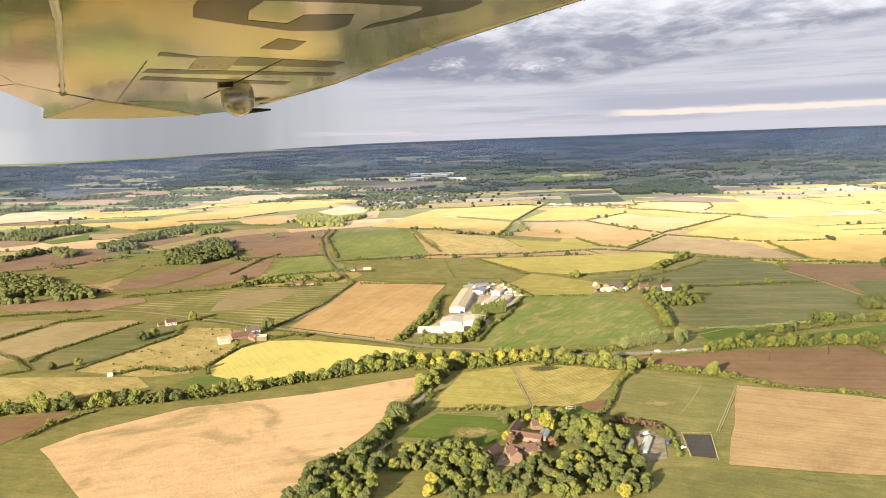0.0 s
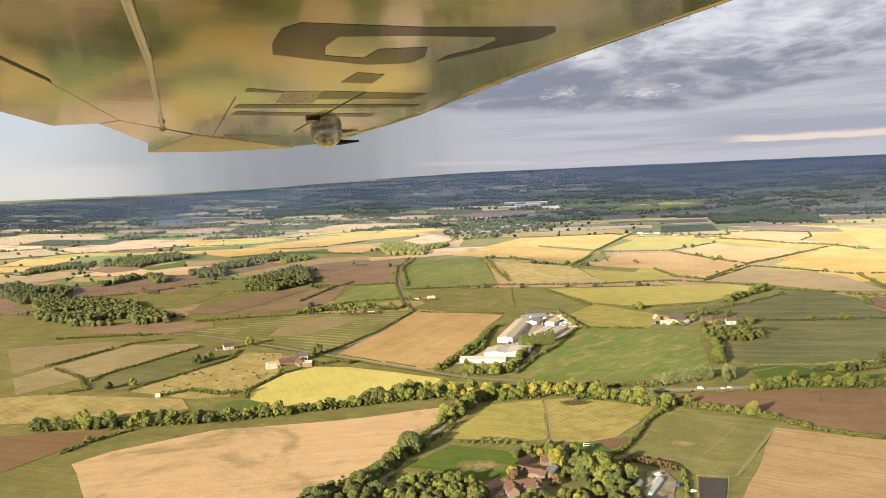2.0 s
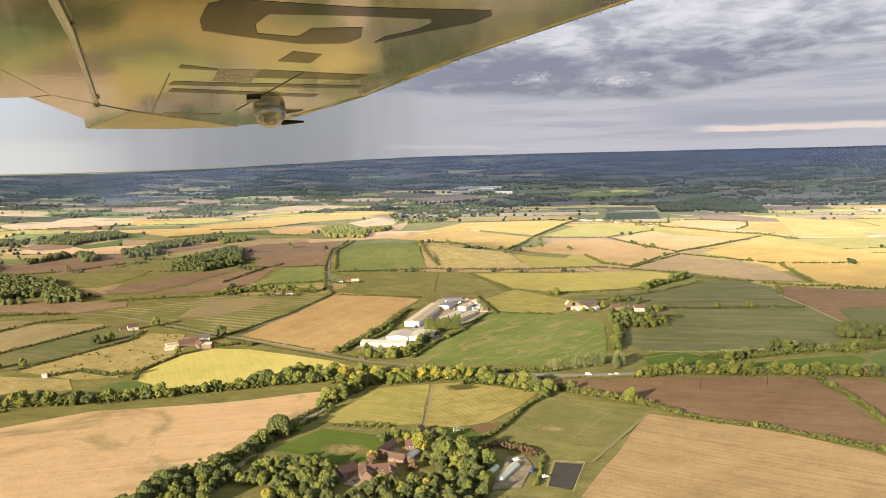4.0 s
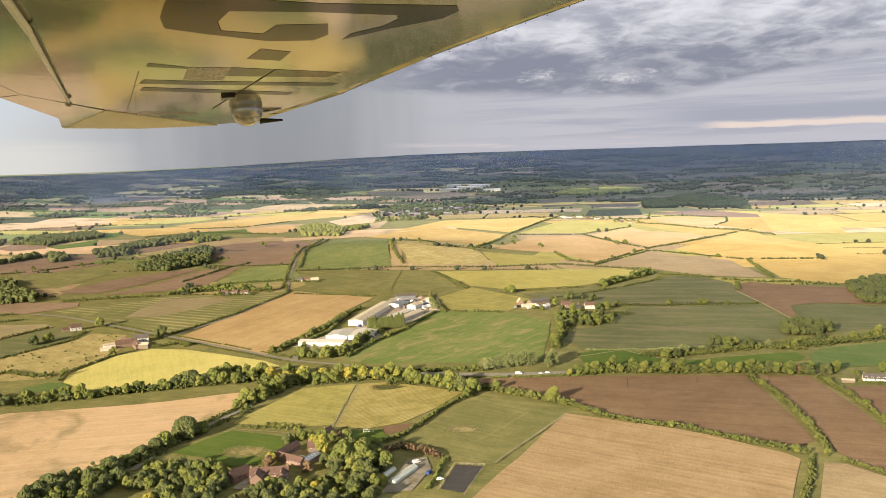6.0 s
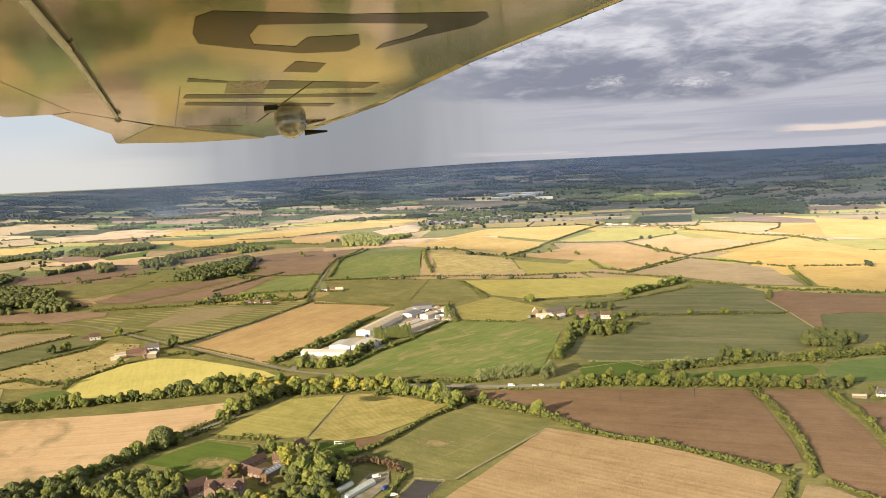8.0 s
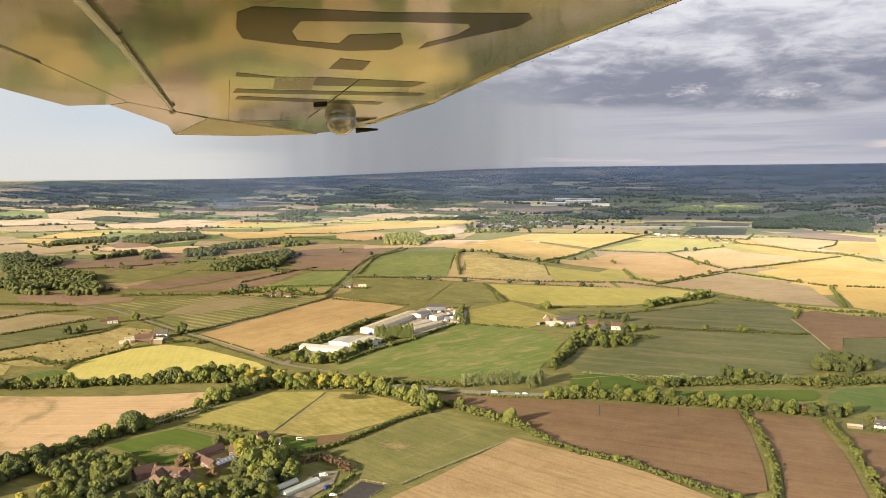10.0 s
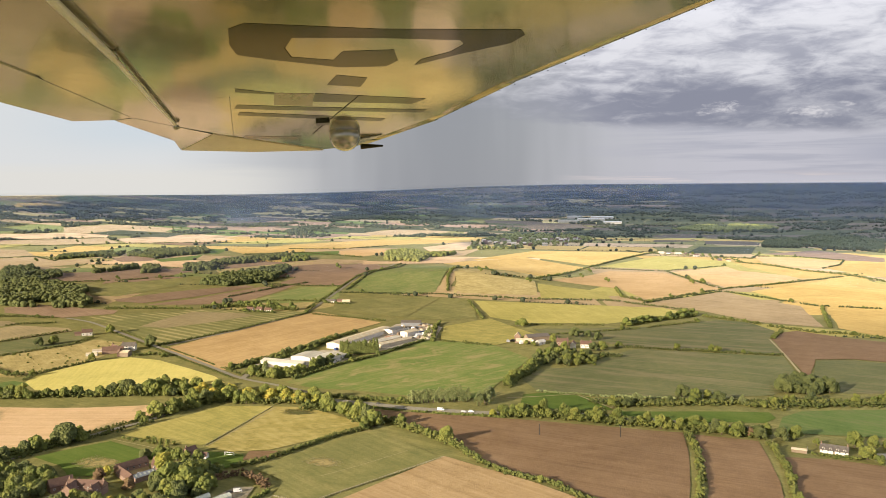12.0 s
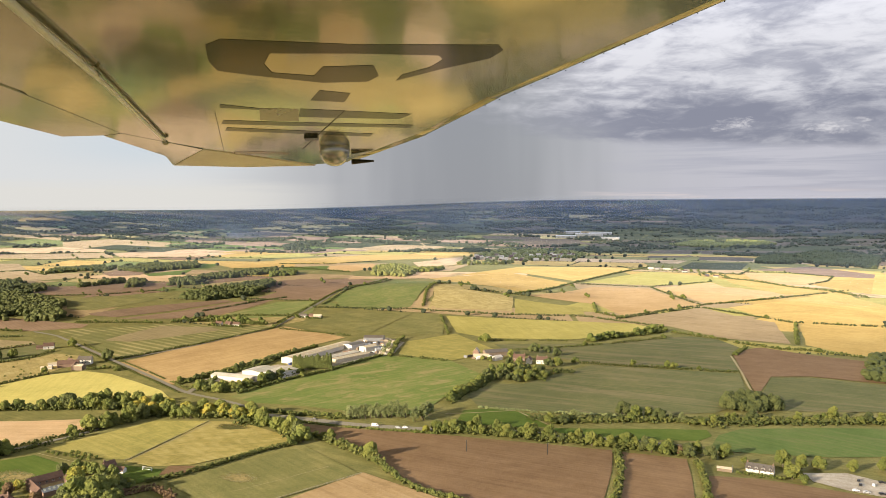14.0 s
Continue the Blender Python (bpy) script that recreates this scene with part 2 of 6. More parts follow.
def worn(name, a, b):
    """Thin worn ground that frays out towards its rim."""
    m, n = material(name)
    wide = n.add("TexCoord").outputs["Generated"]
    mid = n.add("VectorMath", {0: wide, 1: (0.5, 0.5, 0.5)}, operation="SUBTRACT").outputs[0]
    r = n.add("VectorMath", {0: n.add("VectorMath", {0: mid, 1: (1.0, 1.0, 0.0)}, operation="MULTIPLY").outputs[0]}, operation="LENGTH").outputs["Value"]
    speck = n.noise(n.place, 0.16, 6.0, 0.75, 0.6)
    c = n.ramp(n.noise(n.place, 0.5, 5.0, 0.7), (0.35, a), (0.65, b))
    there = n.ramp(n.math("ADD", r, n.math("MULTIPLY", n.math("SUBTRACT", speck, 0.5), 1.1)), (0.10, (0.9,) * 3), (0.46, (0, 0, 0)))
    skin = n.add("BsdfPrincipled", {"Base Color": c, "Roughness": 0.95, "Specular IOR Level": 0.1}).outputs[0]
    n.add("OutputMaterial", {0: n.add("MixShader", {0: there, 1: n.add("BsdfTransparent").outputs[0], 2: skin}).outputs[0]})
    return m


WORN_TAN = worn("worn_turf", (0.26, 0.215, 0.09), (0.40, 0.325, 0.15))
WORN_DARK = worn("rough_hollow", (0.075, 0.08, 0.03), (0.13, 0.125, 0.045))


def leaves(name, dark, mid, light):
    m, n = material(name)
    r = n.add("NewGeometry").outputs["Random Per Island"]
    o = n.add("ObjectInfo").outputs["Random"]
    f = n.math("ADD", n.math("MULTIPLY", r, 0.42), n.math("ADD", n.math("MULTIPLY", o, 0.4), 0.09))
    c = n.ramp(f, (0.1, dark), (0.5, mid), (0.92, light))
    speck = n.noise(n.place, 1.7, 5.0, 0.8)
    c = n.mix(n.ramp(speck, (0.42, (0, 0, 0)), (0.60, (1, 1, 1))), n.mix(1.0, c, (0.64, 0.65, 0.66), "MULTIPLY"), c)
    finish(n, c, 0.8, speck, 0.7, 0.5, **{"Specular IOR Level": 0.15})
    return m


LEAF = {
    "green": leaves("leaves_green", (0.091, 0.116, 0.031), (0.146, 0.166, 0.041), (0.216, 0.220, 0.054)),
    "dark": leaves("leaves_dark", (0.062, 0.077, 0.028), (0.092, 0.108, 0.038), (0.130, 0.141, 0.048)),
    "autumn": leaves("leaves_autumn", (0.179, 0.196, 0.040), (0.278, 0.263, 0.050), (0.426, 0.315, 0.059)),
    # lighter, yellower foliage: the sunlight on far woods is put into this colour
    "poplar": leaves("leaves_sun_toned", (0.15, 0.175, 0.055), (0.215, 0.23, 0.075), (0.28, 0.28, 0.095)),
    "column": leaves("leaves_column", (0.115, 0.145, 0.044), (0.168, 0.192, 0.06), (0.23, 0.24, 0.078)),
    "hedge": leaves("leaves_hedge", (0.074, 0.093, 0.027), (0.118, 0.130, 0.036), (0.175, 0.175, 0.048)),
    "pale": leaves("leaves_pale", (0.17, 0.195, 0.078), (0.235, 0.262, 0.104), (0.30, 0.32, 0.138)),
    "russet": leaves("leaves_russet", (0.10, 0.066, 0.038), (0.155, 0.10, 0.055), (0.21, 0.142, 0.072)),
    "far": leaves("leaves_far", (0.046, 0.058, 0.034), (0.062, 0.075, 0.043), (0.080, 0.092, 0.053)),
}


def plain(name, a, b, scale=0.6, rough=0.8, bump=0.2, low=0.92, high=1.08, **more):
    m, n = material(name)
    s = n.noise(n.place, scale, 5.0, 0.65)
    fine = n.noise(n.place, scale * 9, 3.0, 0.6)
    c = n.ramp(n.math("ADD", n.math("MULTIPLY", s, 0.7), n.math("MULTIPLY", fine, 0.3)), (0.35, a), (0.65, b))
    finish(n, own(n, c, low, high), rough, fine, bump, 0.1, **more)
    return m


BARK = plain("bark", (0.07, 0.05, 0.035), (0.14, 0.11, 0.08), 1.5, 0.95)
BRICK = plain("red_brick", (0.17, 0.108, 0.078), (0.26, 0.172, 0.125), 0.9, 0.9)
TILE = plain("clay_tile", (0.088, 0.05, 0.037), (0.15, 0.088, 0.064), 0.7, 0.85)
SLATE = plain("slate", (0.08, 0.07, 0.062), (0.14, 0.122, 0.108), 0.7, 0.6)
WHITE = plain("white_render", (0.56, 0.53, 0.47), (0.68, 0.65, 0.59), 0.4, 0.85)
CLAD = plain("pale_cladding", (0.46, 0.43, 0.375), (0.58, 0.55, 0.49), 0.15, 0.5)
SHEET = plain("cement_sheet", (0.44, 0.37, 0.26), (0.58, 0.50, 0.37), 0.25, 0.85)
STEEL = plain("dull_steel", (0.22, 0.23, 0.25), (0.34, 0.35, 0.37), 0.6, 0.4, Metallic=0.6)
GLASS = plain("dark_glass", (0.02, 0.025, 0.03), (0.04, 0.05, 0.06), 0.5, 0.12)
PALE_GLASS = plain("greenhouse_skin", (0.44, 0.47, 0.38), (0.58, 0.60, 0.50), 0.5, 0.35)
TAR = plain("asphalt", (0.19, 0.172, 0.132), (0.26, 0.236, 0.188), 0.3, 0.85)
PATHM = plain("worn_path", (0.27, 0.23, 0.11), (0.36, 0.30, 0.155), 0.4, 0.95)
WOOD = plain("weathered_wood", (0.16, 0.12, 0.085), (0.26, 0.20, 0.14), 1.0, 0.9)
PAINT = plain("white_paint", (0.74, 0.74, 0.72), (0.82, 0.82, 0.80), 1.0, 0.5)
EARTH = plain("stone_heap", (0.32, 0.26, 0.18), (0.55, 0.48, 0.37), 0.25, 0.95)
RUBBER = plain("rubber", (0.02, 0.02, 0.02), (0.035, 0.035, 0.035), 2.0, 0.8)
CARS = [plain("car_paint_" + k, a, b, 0.8, 0.3, 0.0) for k, a, b in (("white", (0.74, 0.74, 0.73), (0.8, 0.8, 0.79)), ("black", (0.02, 0.02, 0.022), (0.03, 0.03, 0.034)), ("silver", (0.4, 0.41, 0.42), (0.47, 0.48, 0.49)), ("red", (0.3, 0.03, 0.025), (0.35, 0.04, 0.03)), ("blue", (0.03, 0.06, 0.18), (0.04, 0.075, 0.22)))]


# ---- the lie of the land ----
def step(a, b, v):
    v = np.clip((v - a) / (b - a), 0, 1)
    return v * v * (3 - 2 * v)


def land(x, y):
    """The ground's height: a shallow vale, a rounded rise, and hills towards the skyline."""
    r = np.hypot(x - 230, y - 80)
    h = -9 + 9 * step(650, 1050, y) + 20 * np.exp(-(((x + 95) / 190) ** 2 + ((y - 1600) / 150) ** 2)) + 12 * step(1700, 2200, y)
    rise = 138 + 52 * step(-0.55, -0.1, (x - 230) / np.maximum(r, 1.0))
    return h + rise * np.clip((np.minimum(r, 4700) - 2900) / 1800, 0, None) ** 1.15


def mesh_object(name, verts, faces, mat, parent=None, smooth=False):
    """One mesh object from arrays of corners and of faces that all have as many corners."""
    verts, faces = np.asarray(verts, np.float32), np.asarray(faces, np.int32)
    me = bpy.data.meshes.new(name)
    k = faces.shape[1]
    me.vertices.add(len(verts))
    me.vertices.foreach_set("co", verts.ravel())
    me.loops.add(faces.size)
    me.loops.foreach_set("vertex_index", faces.ravel())
    me.polygons.add(len(faces))
    me.polygons.foreach_set("loop_start", np.arange(0, faces.size, k, dtype=np.int32))
    me.polygons.foreach_set("use_smooth", np.full(len(faces), smooth))
    me.update(calc_edges=True)
    me.materials.append(mat)
    ob = new(name, me)
    ob.parent = parent
    return ob


def part(name, bm, mat, parent=None, label=""):
    me = bpy.data.meshes.new(name)
    bm.to_mesh(me)
    bm.free()
    me.materials.append(mat)
    ob = new(name, me)
    ob.parent = parent
    return tagged(ob, label)


CELL = 60.0
lines_x = np.concatenate([np.arange(-12000, -5400, 600), np.arange(-5400, 5400, CELL), np.arange(5400, 12001, 600)])
lines_y = np.concatenate([np.arange(-9000, -600, 600), np.arange(-600, 5400, CELL), np.arange(5400, 12001, 600)])
gx, gy = np.meshgrid(lines_x, lines_y)
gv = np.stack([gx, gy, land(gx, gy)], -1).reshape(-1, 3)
nx, ny = len(lines_x), len(lines_y)
i0 = (np.arange(ny - 1)[:, None] * nx + np.arange(nx - 1)[None, :]).ravel()
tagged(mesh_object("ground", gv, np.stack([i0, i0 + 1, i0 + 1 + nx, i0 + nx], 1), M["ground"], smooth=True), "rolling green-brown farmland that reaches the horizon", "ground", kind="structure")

layer = [0.32]


def drape(name, corners, mat, label, category, wobble=2.5, kind="structure"):
    """A sheet over the ground inside the corners, its edges a little uneven."""
    layer[0] += 0.0015
    ring, n = [], len(corners)
    for i, a in enumerate(corners):
        a, b = Vector(a), Vector(corners[(i + 1) % n])
        k = max(1, int((b - a).length / 22))
        side = Vector((-(b - a).y, (b - a).x)).normalized()
        for j in range(k):
            p = a.lerp(b, j / k)
            ring.append(p + side * (noise.noise((p.x / 45, p.y / 45, 3.0)) * wobble * (1 if j else 0.4)))
    bm = bmesh.new()
    bm.faces.new([bm.verts.new((p.x, p.y, 0)) for p in ring])
    bmesh.ops.triangulate(bm, faces=bm.faces[:])
    for axis in (0, 1):
        lo, hi = min(p[axis] for p in ring), max(p[axis] for p in ring)
        c = math.ceil(lo / CELL) * CELL
        while c < hi:
            co, no = [0, 0, 0], [0, 0, 0]
            co[axis], no[axis] = c, 1
            bmesh.ops.bisect_plane(bm, geom=bm.verts[:] + bm.edges[:] + bm.faces[:], plane_co=co, plane_no=no)
            c += CELL
    for v in bm.verts:
        v.co.z = float(land(v.co.x, v.co.y)) + layer[0]
    bmesh.ops.recalc_face_normals(bm, faces=bm.faces[:])
    if sum(f.normal.z for f in bm.faces) < 0:
        bmesh.ops.reverse_faces(bm, faces=bm.faces[:])
    return tagged(part(name, bm, mat), label, category, kind=kind)


def inside(x, y, ring):
    odd, n = False, len(ring)
    for i in range(n):
        (ax, ay), (bx, by) = ring[i], ring[(i + 1) % n]
        if (ay > y) != (by > y) and x < (bx - ax) * (y - ay) / (by - ay) + ax:
            odd = not odd
    return odd


FIELDS = []


def field(kind, label, *corners):
    FIELDS.append(corners)
    drape(kind + "_field" if not kind.endswith(("field", "paddock")) else kind, corners, M[kind], label, "field")


field("peach_stubble", "harvested peach stubble field with faint drill lines", (-310, 542), (-293, 571), (-229, 626), (-133, 652), (-42, 692), (-40, 658), (-54, 616), (-73, 557), (-91, 514), (-116, 420), (-212, 425))
field("brown_plough", "ploughed brown field beside a dark hedge", (-493, 589), (-395, 607), (-324, 625), (-339, 570), (-357, 515), (-388, 471))
field("rough_grass", "long strip of dry yellow grass below scrub", (-592, 700), (-455, 727), (-308, 715), (-285, 684), (-357, 648), (-448, 634), (-512, 611))
field("rough_grass", "rough dry pasture dotted with bushes", (-382, 741), (-321, 854), (-315, 889), (-270, 887), (-243, 830), (-241, 806), (-256, 741), (-262, 722), (-301, 714))
field("dry_meadow", "smooth yellow-green meadow beside the tree belt", (-236, 712), (-247, 738), (-233, 803), (-209, 827), (-169, 826), (-68, 786), (-44, 768), (-61, 757), (-102, 734), (-139, 708), (-175, 694), (-203, 693))
field("meadow_green", "small green strip between hedge and scrub", (-265, 693), (-252, 713), (-225, 709), (-217, 690), (-252, 680))
field("sage_crop", "olive green pasture between thin hedges", (-452, 767), (-441, 796), (-378, 926), (-345, 911), (-324, 862), (-387, 742), (-434, 744))
field("dull_stubble", "tan field with thin dark hedges", (-547, 786), (-489, 931), (-406, 938), (-384, 923), (-448, 801), (-497, 725))
field("dull_stubble", "pale brown stubble field", (-655, 919), (-528, 954), (-496, 942), (-562, 805))
field("light_plough", "narrow ploughed strip between tree rows", (-634, 1040), (-610, 1081), (-443, 1071), (-427, 1042), (-474, 995), (-592, 1004))
field("striped_field", "green field with pale mown stripes", (-439, 1011), (-343, 1112), (-147, 1157), (-136, 1138), (-184, 1012), (-206, 880), (-229, 884), (-328, 951))
layer[0] += 0.1
field("dull_stubble", "stubble patch left inside the striped field", (-320, 972), (-329, 1094), (-251, 1109), (-221, 1093), (-250, 1017), (-279, 973))
field("orange_stubble", "orange gold stubble field by the works", (-199, 872), (-155, 1153), (-25, 1096), (-39, 1009), (-42, 912), (-63, 865), (-74, 808), (-133, 832))
field("light_plough", "brown ploughed slope", (-538, 1167), (-509, 1278), (-438, 1399), (-406, 1382), (-432, 1226), (-462, 1146), (-514, 1148))
field("light_plough", "brown ploughed field with dark furrows", (-444, 1132), (-414, 1217), (-398, 1375), (-342, 1425), (-326, 1301), (-319, 1224), (-365, 1161))
field("green_crop", "small green field above the farm lane", (-310, 1213), (-317, 1295), (-321, 1397), (-249, 1424), (-186, 1283), (-199, 1251), (-255, 1206))
field("olive_pasture", "olive pasture between woods", (-715, 1293), (-612, 1194), (-559, 1197), (-558, 1339), (-597, 1465), (-598, 1497), (-624, 1500), (-672, 1396))
field("light_plough", "brown plough behind the wood", (-909, 1342), (-969, 1438), (-863, 1560), (-811, 1479), (-785, 1400))
field("light_plough", "brown plough on the far slope", (-783, 1430), (-802, 1616), (-697, 1630), (-698, 1508), (-718, 1333))
field("light_plough", "brown field with a lone tree", (-388, 1413), (-418, 1583), (-444, 1771), (-402, 1866), (-363, 1851), (-316, 1658), (-251, 1436))
field("green_crop", "rounded green field with pale streaks on a rise", (-222, 1382), (-283, 1671), (-282, 1844), (-148, 1806), (-84, 1507), (-57, 1395), (-120, 1358))
field("tan_stubble", "tan headland along the rounded field", (-144, 1807), (-81, 1508), (-54, 1396), (-40, 1401), (-56, 1498), (-97, 1616))
field("olive_pasture", "olive green meadow below the rise", (-182, 1283), (-31, 1349), (-10, 1144), (-138, 1177), (-162, 1225))
field("olive_pasture", "green meadow with a dark hedge", (-28, 1350), (31, 1322), (89, 1166), (35, 1143), (-8, 1144))
field("rough_grass", "rough tan and olive hillside field", (-90, 1585), (79, 1563), (118, 1417), (-23, 1395), (-49, 1487))
field("yellow_grass", "yellow-green hillside strip", (90, 1539), (218, 1506), (238, 1419), (128, 1393))
field("yellow_grass", "long yellow-green field", (33, 1330), (324, 1347), (374, 1297), (265, 1180), (160, 1153), (102, 1186))
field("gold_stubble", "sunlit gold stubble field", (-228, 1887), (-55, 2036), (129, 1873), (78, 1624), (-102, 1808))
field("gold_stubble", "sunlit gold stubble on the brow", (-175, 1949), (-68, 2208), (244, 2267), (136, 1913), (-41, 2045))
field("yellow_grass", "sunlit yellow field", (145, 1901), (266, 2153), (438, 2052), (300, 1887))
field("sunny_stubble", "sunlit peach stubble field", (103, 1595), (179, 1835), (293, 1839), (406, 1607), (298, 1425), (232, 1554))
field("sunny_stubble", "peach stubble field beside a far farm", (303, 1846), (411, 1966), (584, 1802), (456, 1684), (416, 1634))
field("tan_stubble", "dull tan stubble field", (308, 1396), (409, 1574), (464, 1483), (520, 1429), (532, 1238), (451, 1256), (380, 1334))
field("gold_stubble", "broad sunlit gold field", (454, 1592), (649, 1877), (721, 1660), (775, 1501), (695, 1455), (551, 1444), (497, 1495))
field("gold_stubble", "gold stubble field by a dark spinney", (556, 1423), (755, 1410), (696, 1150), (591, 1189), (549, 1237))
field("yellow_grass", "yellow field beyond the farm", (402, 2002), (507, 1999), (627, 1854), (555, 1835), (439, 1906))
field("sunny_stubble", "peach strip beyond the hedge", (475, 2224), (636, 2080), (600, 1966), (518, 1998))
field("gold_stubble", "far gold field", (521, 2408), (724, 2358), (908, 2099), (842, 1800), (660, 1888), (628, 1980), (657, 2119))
field("sage_crop", "sage green field of young crop", (214, 1059), (179, 1113), (248, 1136), (314, 1170), (409, 1259), (445, 1243), (471, 1191), (462, 1128), (470, 1042), (419, 1040), (359, 1037), (304, 1038), (270, 1049))
field("sage_crop", "broad sage green field of young crop", (227, 863), (242, 910), (269, 918), (318, 1023), (471, 1030), (480, 952), (483, 927), (463, 891), (451, 872), (407, 848), (336, 836), (287, 828), (251, 827))
field("brown_plough", "dark ploughed corner", (464, 1137), (473, 1175), (497, 1200), (544, 1169), (593, 1150), (661, 1128), (662, 1031), (590, 1030), (540, 1040), (501, 1026), (489, 947), (483, 966), (474, 1040))
field("sage_crop", "green field with bare brown patches", (502, 1022), (539, 1034), (589, 1024), (659, 1019), (659, 938), (554, 908), (513, 895), (497, 915), (490, 940))
field("streaked_crop", "green sloping field with diagonal pale streaks", (12, 787), (28, 856), (53, 911), (75, 999), (155, 1004), (216, 943), (213, 871), (209, 792), (182, 778), (78, 780), (46, 776))
field("paddock_grass", "small bright meadow above the slope", (91, 1010), (66, 1093), (104, 1173), (197, 1071), (164, 996))
field("bright_grass", "bright green grass strip", (241, 813), (267, 828), (299, 820), (324, 790), (288, 775), (246, 784))
field("bright_grass", "bright green grass strip along the hedge", (328, 787), (386, 805), (447, 820), (451, 806), (442, 791), (387, 776), (340, 769))
field("meadow_green", "bright green meadow", (456, 810), (473, 832), (508, 845), (560, 862), (624, 882), (662, 826), (534, 782), (500, 776), (469, 773), (450, 772))
field("brown_plough", "large brown ploughed field with two poles", (106, 732), (169, 735), (239, 741), (313, 745), (382, 748), (388, 708), (392, 642), (391, 591), (376, 579), (361, 588), (334, 605), (309, 620), (278, 629), (254, 640), (233, 660), (220, 677), (167, 702), (142, 711))
field("brown_plough", "brown ploughed field between hedge banks", (389, 746), (436, 745), (441, 708), (446, 664), (446, 591), (432, 530), (407, 549), (399, 570), (402, 600), (403, 637), (400, 673), (396, 706))
field("brown_plough", "brown ploughed field below the cottage", (452, 716), (483, 721), (555, 710), (586, 656), (560, 600), (459, 560), (457, 640))
field("tan_rows", "broad tan stubble field with long rows", (226, 643), (258, 630), (297, 614), (325, 599), (348, 581), (366, 567), (372, 558), (351, 502), (338, 468), (255, 462), (166, 484))
field("tan_stubble", "tan field beyond the end hedge", (385, 553), (398, 551), (421, 523), (450, 474), (352, 464), (366, 502))
field("olive_pasture", "grazed pasture crossed by a worn path", (112, 578), (128, 624), (156, 682), (225, 639), (178, 539), (149, 542), (143, 564))
field("ridged_paddock", "grass paddock with old ridges", (53, 605), (44, 714), (73, 721), (141, 695), (122, 650), (102, 616), (78, 603))
field("paddock_grass", "grass paddock beside the lane", (-30, 609), (-2, 700), (42, 714), (50, 609), (22, 601))
field("bright_grass", "mown green playing field", (-35, 575), (-23, 593), (28, 581), (34, 574), (26, 548), (21, 531), (3, 526), (-17, 539), (-49, 547))
field("bright_grass", "small green lawn with a goal", (57, 597), (89, 599), (100, 582), (92, 569), (63, 576))
field("brown_plough", "bare earth corner of the paddock", (89, 607), (102, 612), (112, 616), (108, 599), (95, 590))
field("olive_pasture", "green pasture at the foot of the gardens", (116, 483), (167, 477), (249, 435), (222, 385), (79, 392))

field("tan_stubble", "pale straw strip under dark hills", (-2003, 2521), (-1927, 2684), (-1576, 2746), (-1521, 2623), (-1652, 2470), (-1865, 2390))
field("green_crop", "long green strip on the far slope", (-2153, 2352), (-2172, 2524), (-2123, 2631), (-1947, 2466), (-2070, 2280))
field("peach_stubble", "pale peach stubble strip with lone trees", (-2029, 2244), (-1880, 2400), (-1695, 2426), (-1642, 2352), (-1816, 2194), (-1910, 2141))
field("tan_stubble", "pale straw field on the far slope", (-1886, 2120), (-1623, 2339), (-1402, 2150), (-1584, 2044), (-1770, 2021))
field("peach_stubble", "long sunlit pale strip", (-1586, 2332), (-1492, 2490), (-1382, 2608), (-1160, 2642), (-1149, 2289), (-1356, 2140))
field("light_plough", "pale ploughed strip below a hamlet", (-1435, 2709), (-1357, 2871), (-1231, 2966), (-1172, 2865), (-1260, 2664), (-1386, 2627))
field("yellow_grass", "yellow strip beyond a row of poplars", (-1091, 2222), (-1002, 2460), (-939, 2580), (-856, 2678), (-835, 2393), (-932, 2248))
field("tan_stubble", "straw field beside a wood", (-1644, 1912), (-1545, 1919), (-1386, 1801), (-1442, 1737))
field("tan_stubble", "pale tan field dotted with dark trees", (-1397, 1698), (-1363, 1776), (-1212, 1707), (-1155, 1773), (-1068, 1673), (-1104, 1553), (-1218, 1543))
field("light_plough", "lilac brown field among woods", (-1095, 1775), (-1106, 1843), (-1028, 1890), (-963, 1769), (-1016, 1722))
field("bright_grass", "bright green strip beside a wood", (-974, 1793), (-915, 1917), (-861, 1810), (-919, 1753))
field("bright_grass", "small bright green field", (-1000, 2043), (-933, 2058), (-888, 1950), (-936, 1925))
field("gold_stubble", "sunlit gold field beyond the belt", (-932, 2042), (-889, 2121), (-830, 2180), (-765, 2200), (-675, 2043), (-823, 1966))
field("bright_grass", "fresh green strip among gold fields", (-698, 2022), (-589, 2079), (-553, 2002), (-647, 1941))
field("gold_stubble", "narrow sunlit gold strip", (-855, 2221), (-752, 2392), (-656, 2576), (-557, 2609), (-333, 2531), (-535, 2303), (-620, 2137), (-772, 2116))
field("sunny_stubble", "peach stubble between hedges", (-587, 2080), (-499, 2174), (-428, 2058), (-467, 1969), (-535, 1980))
field("peach_stubble", "narrow peach strip below the tree clump", (-426, 1884), (-339, 1893), (-275, 1954), (-176, 1966), (-201, 1891), (-321, 1850), (-395, 1820))
field("tan_stubble", "tan strip beside the brown field", (-606, 1826), (-559, 1898), (-422, 1908), (-406, 1842), (-507, 1803), (-547, 1742))
field("tan_stubble", "tan stubble in thin cloud shade", (-923, 2552), (-926, 2818), (-705, 3076), (-567, 2954), (-703, 2730))
field("peach_stubble", "far peach field before the village", (-408, 2247), (-359, 2468), (-272, 2365), (-264, 2186), (-333, 2113))
field("tan_stubble", "tan slope below the village", (-328, 2115), (-258, 2167), (-230, 2286), (-216, 2044), (-282, 2014))
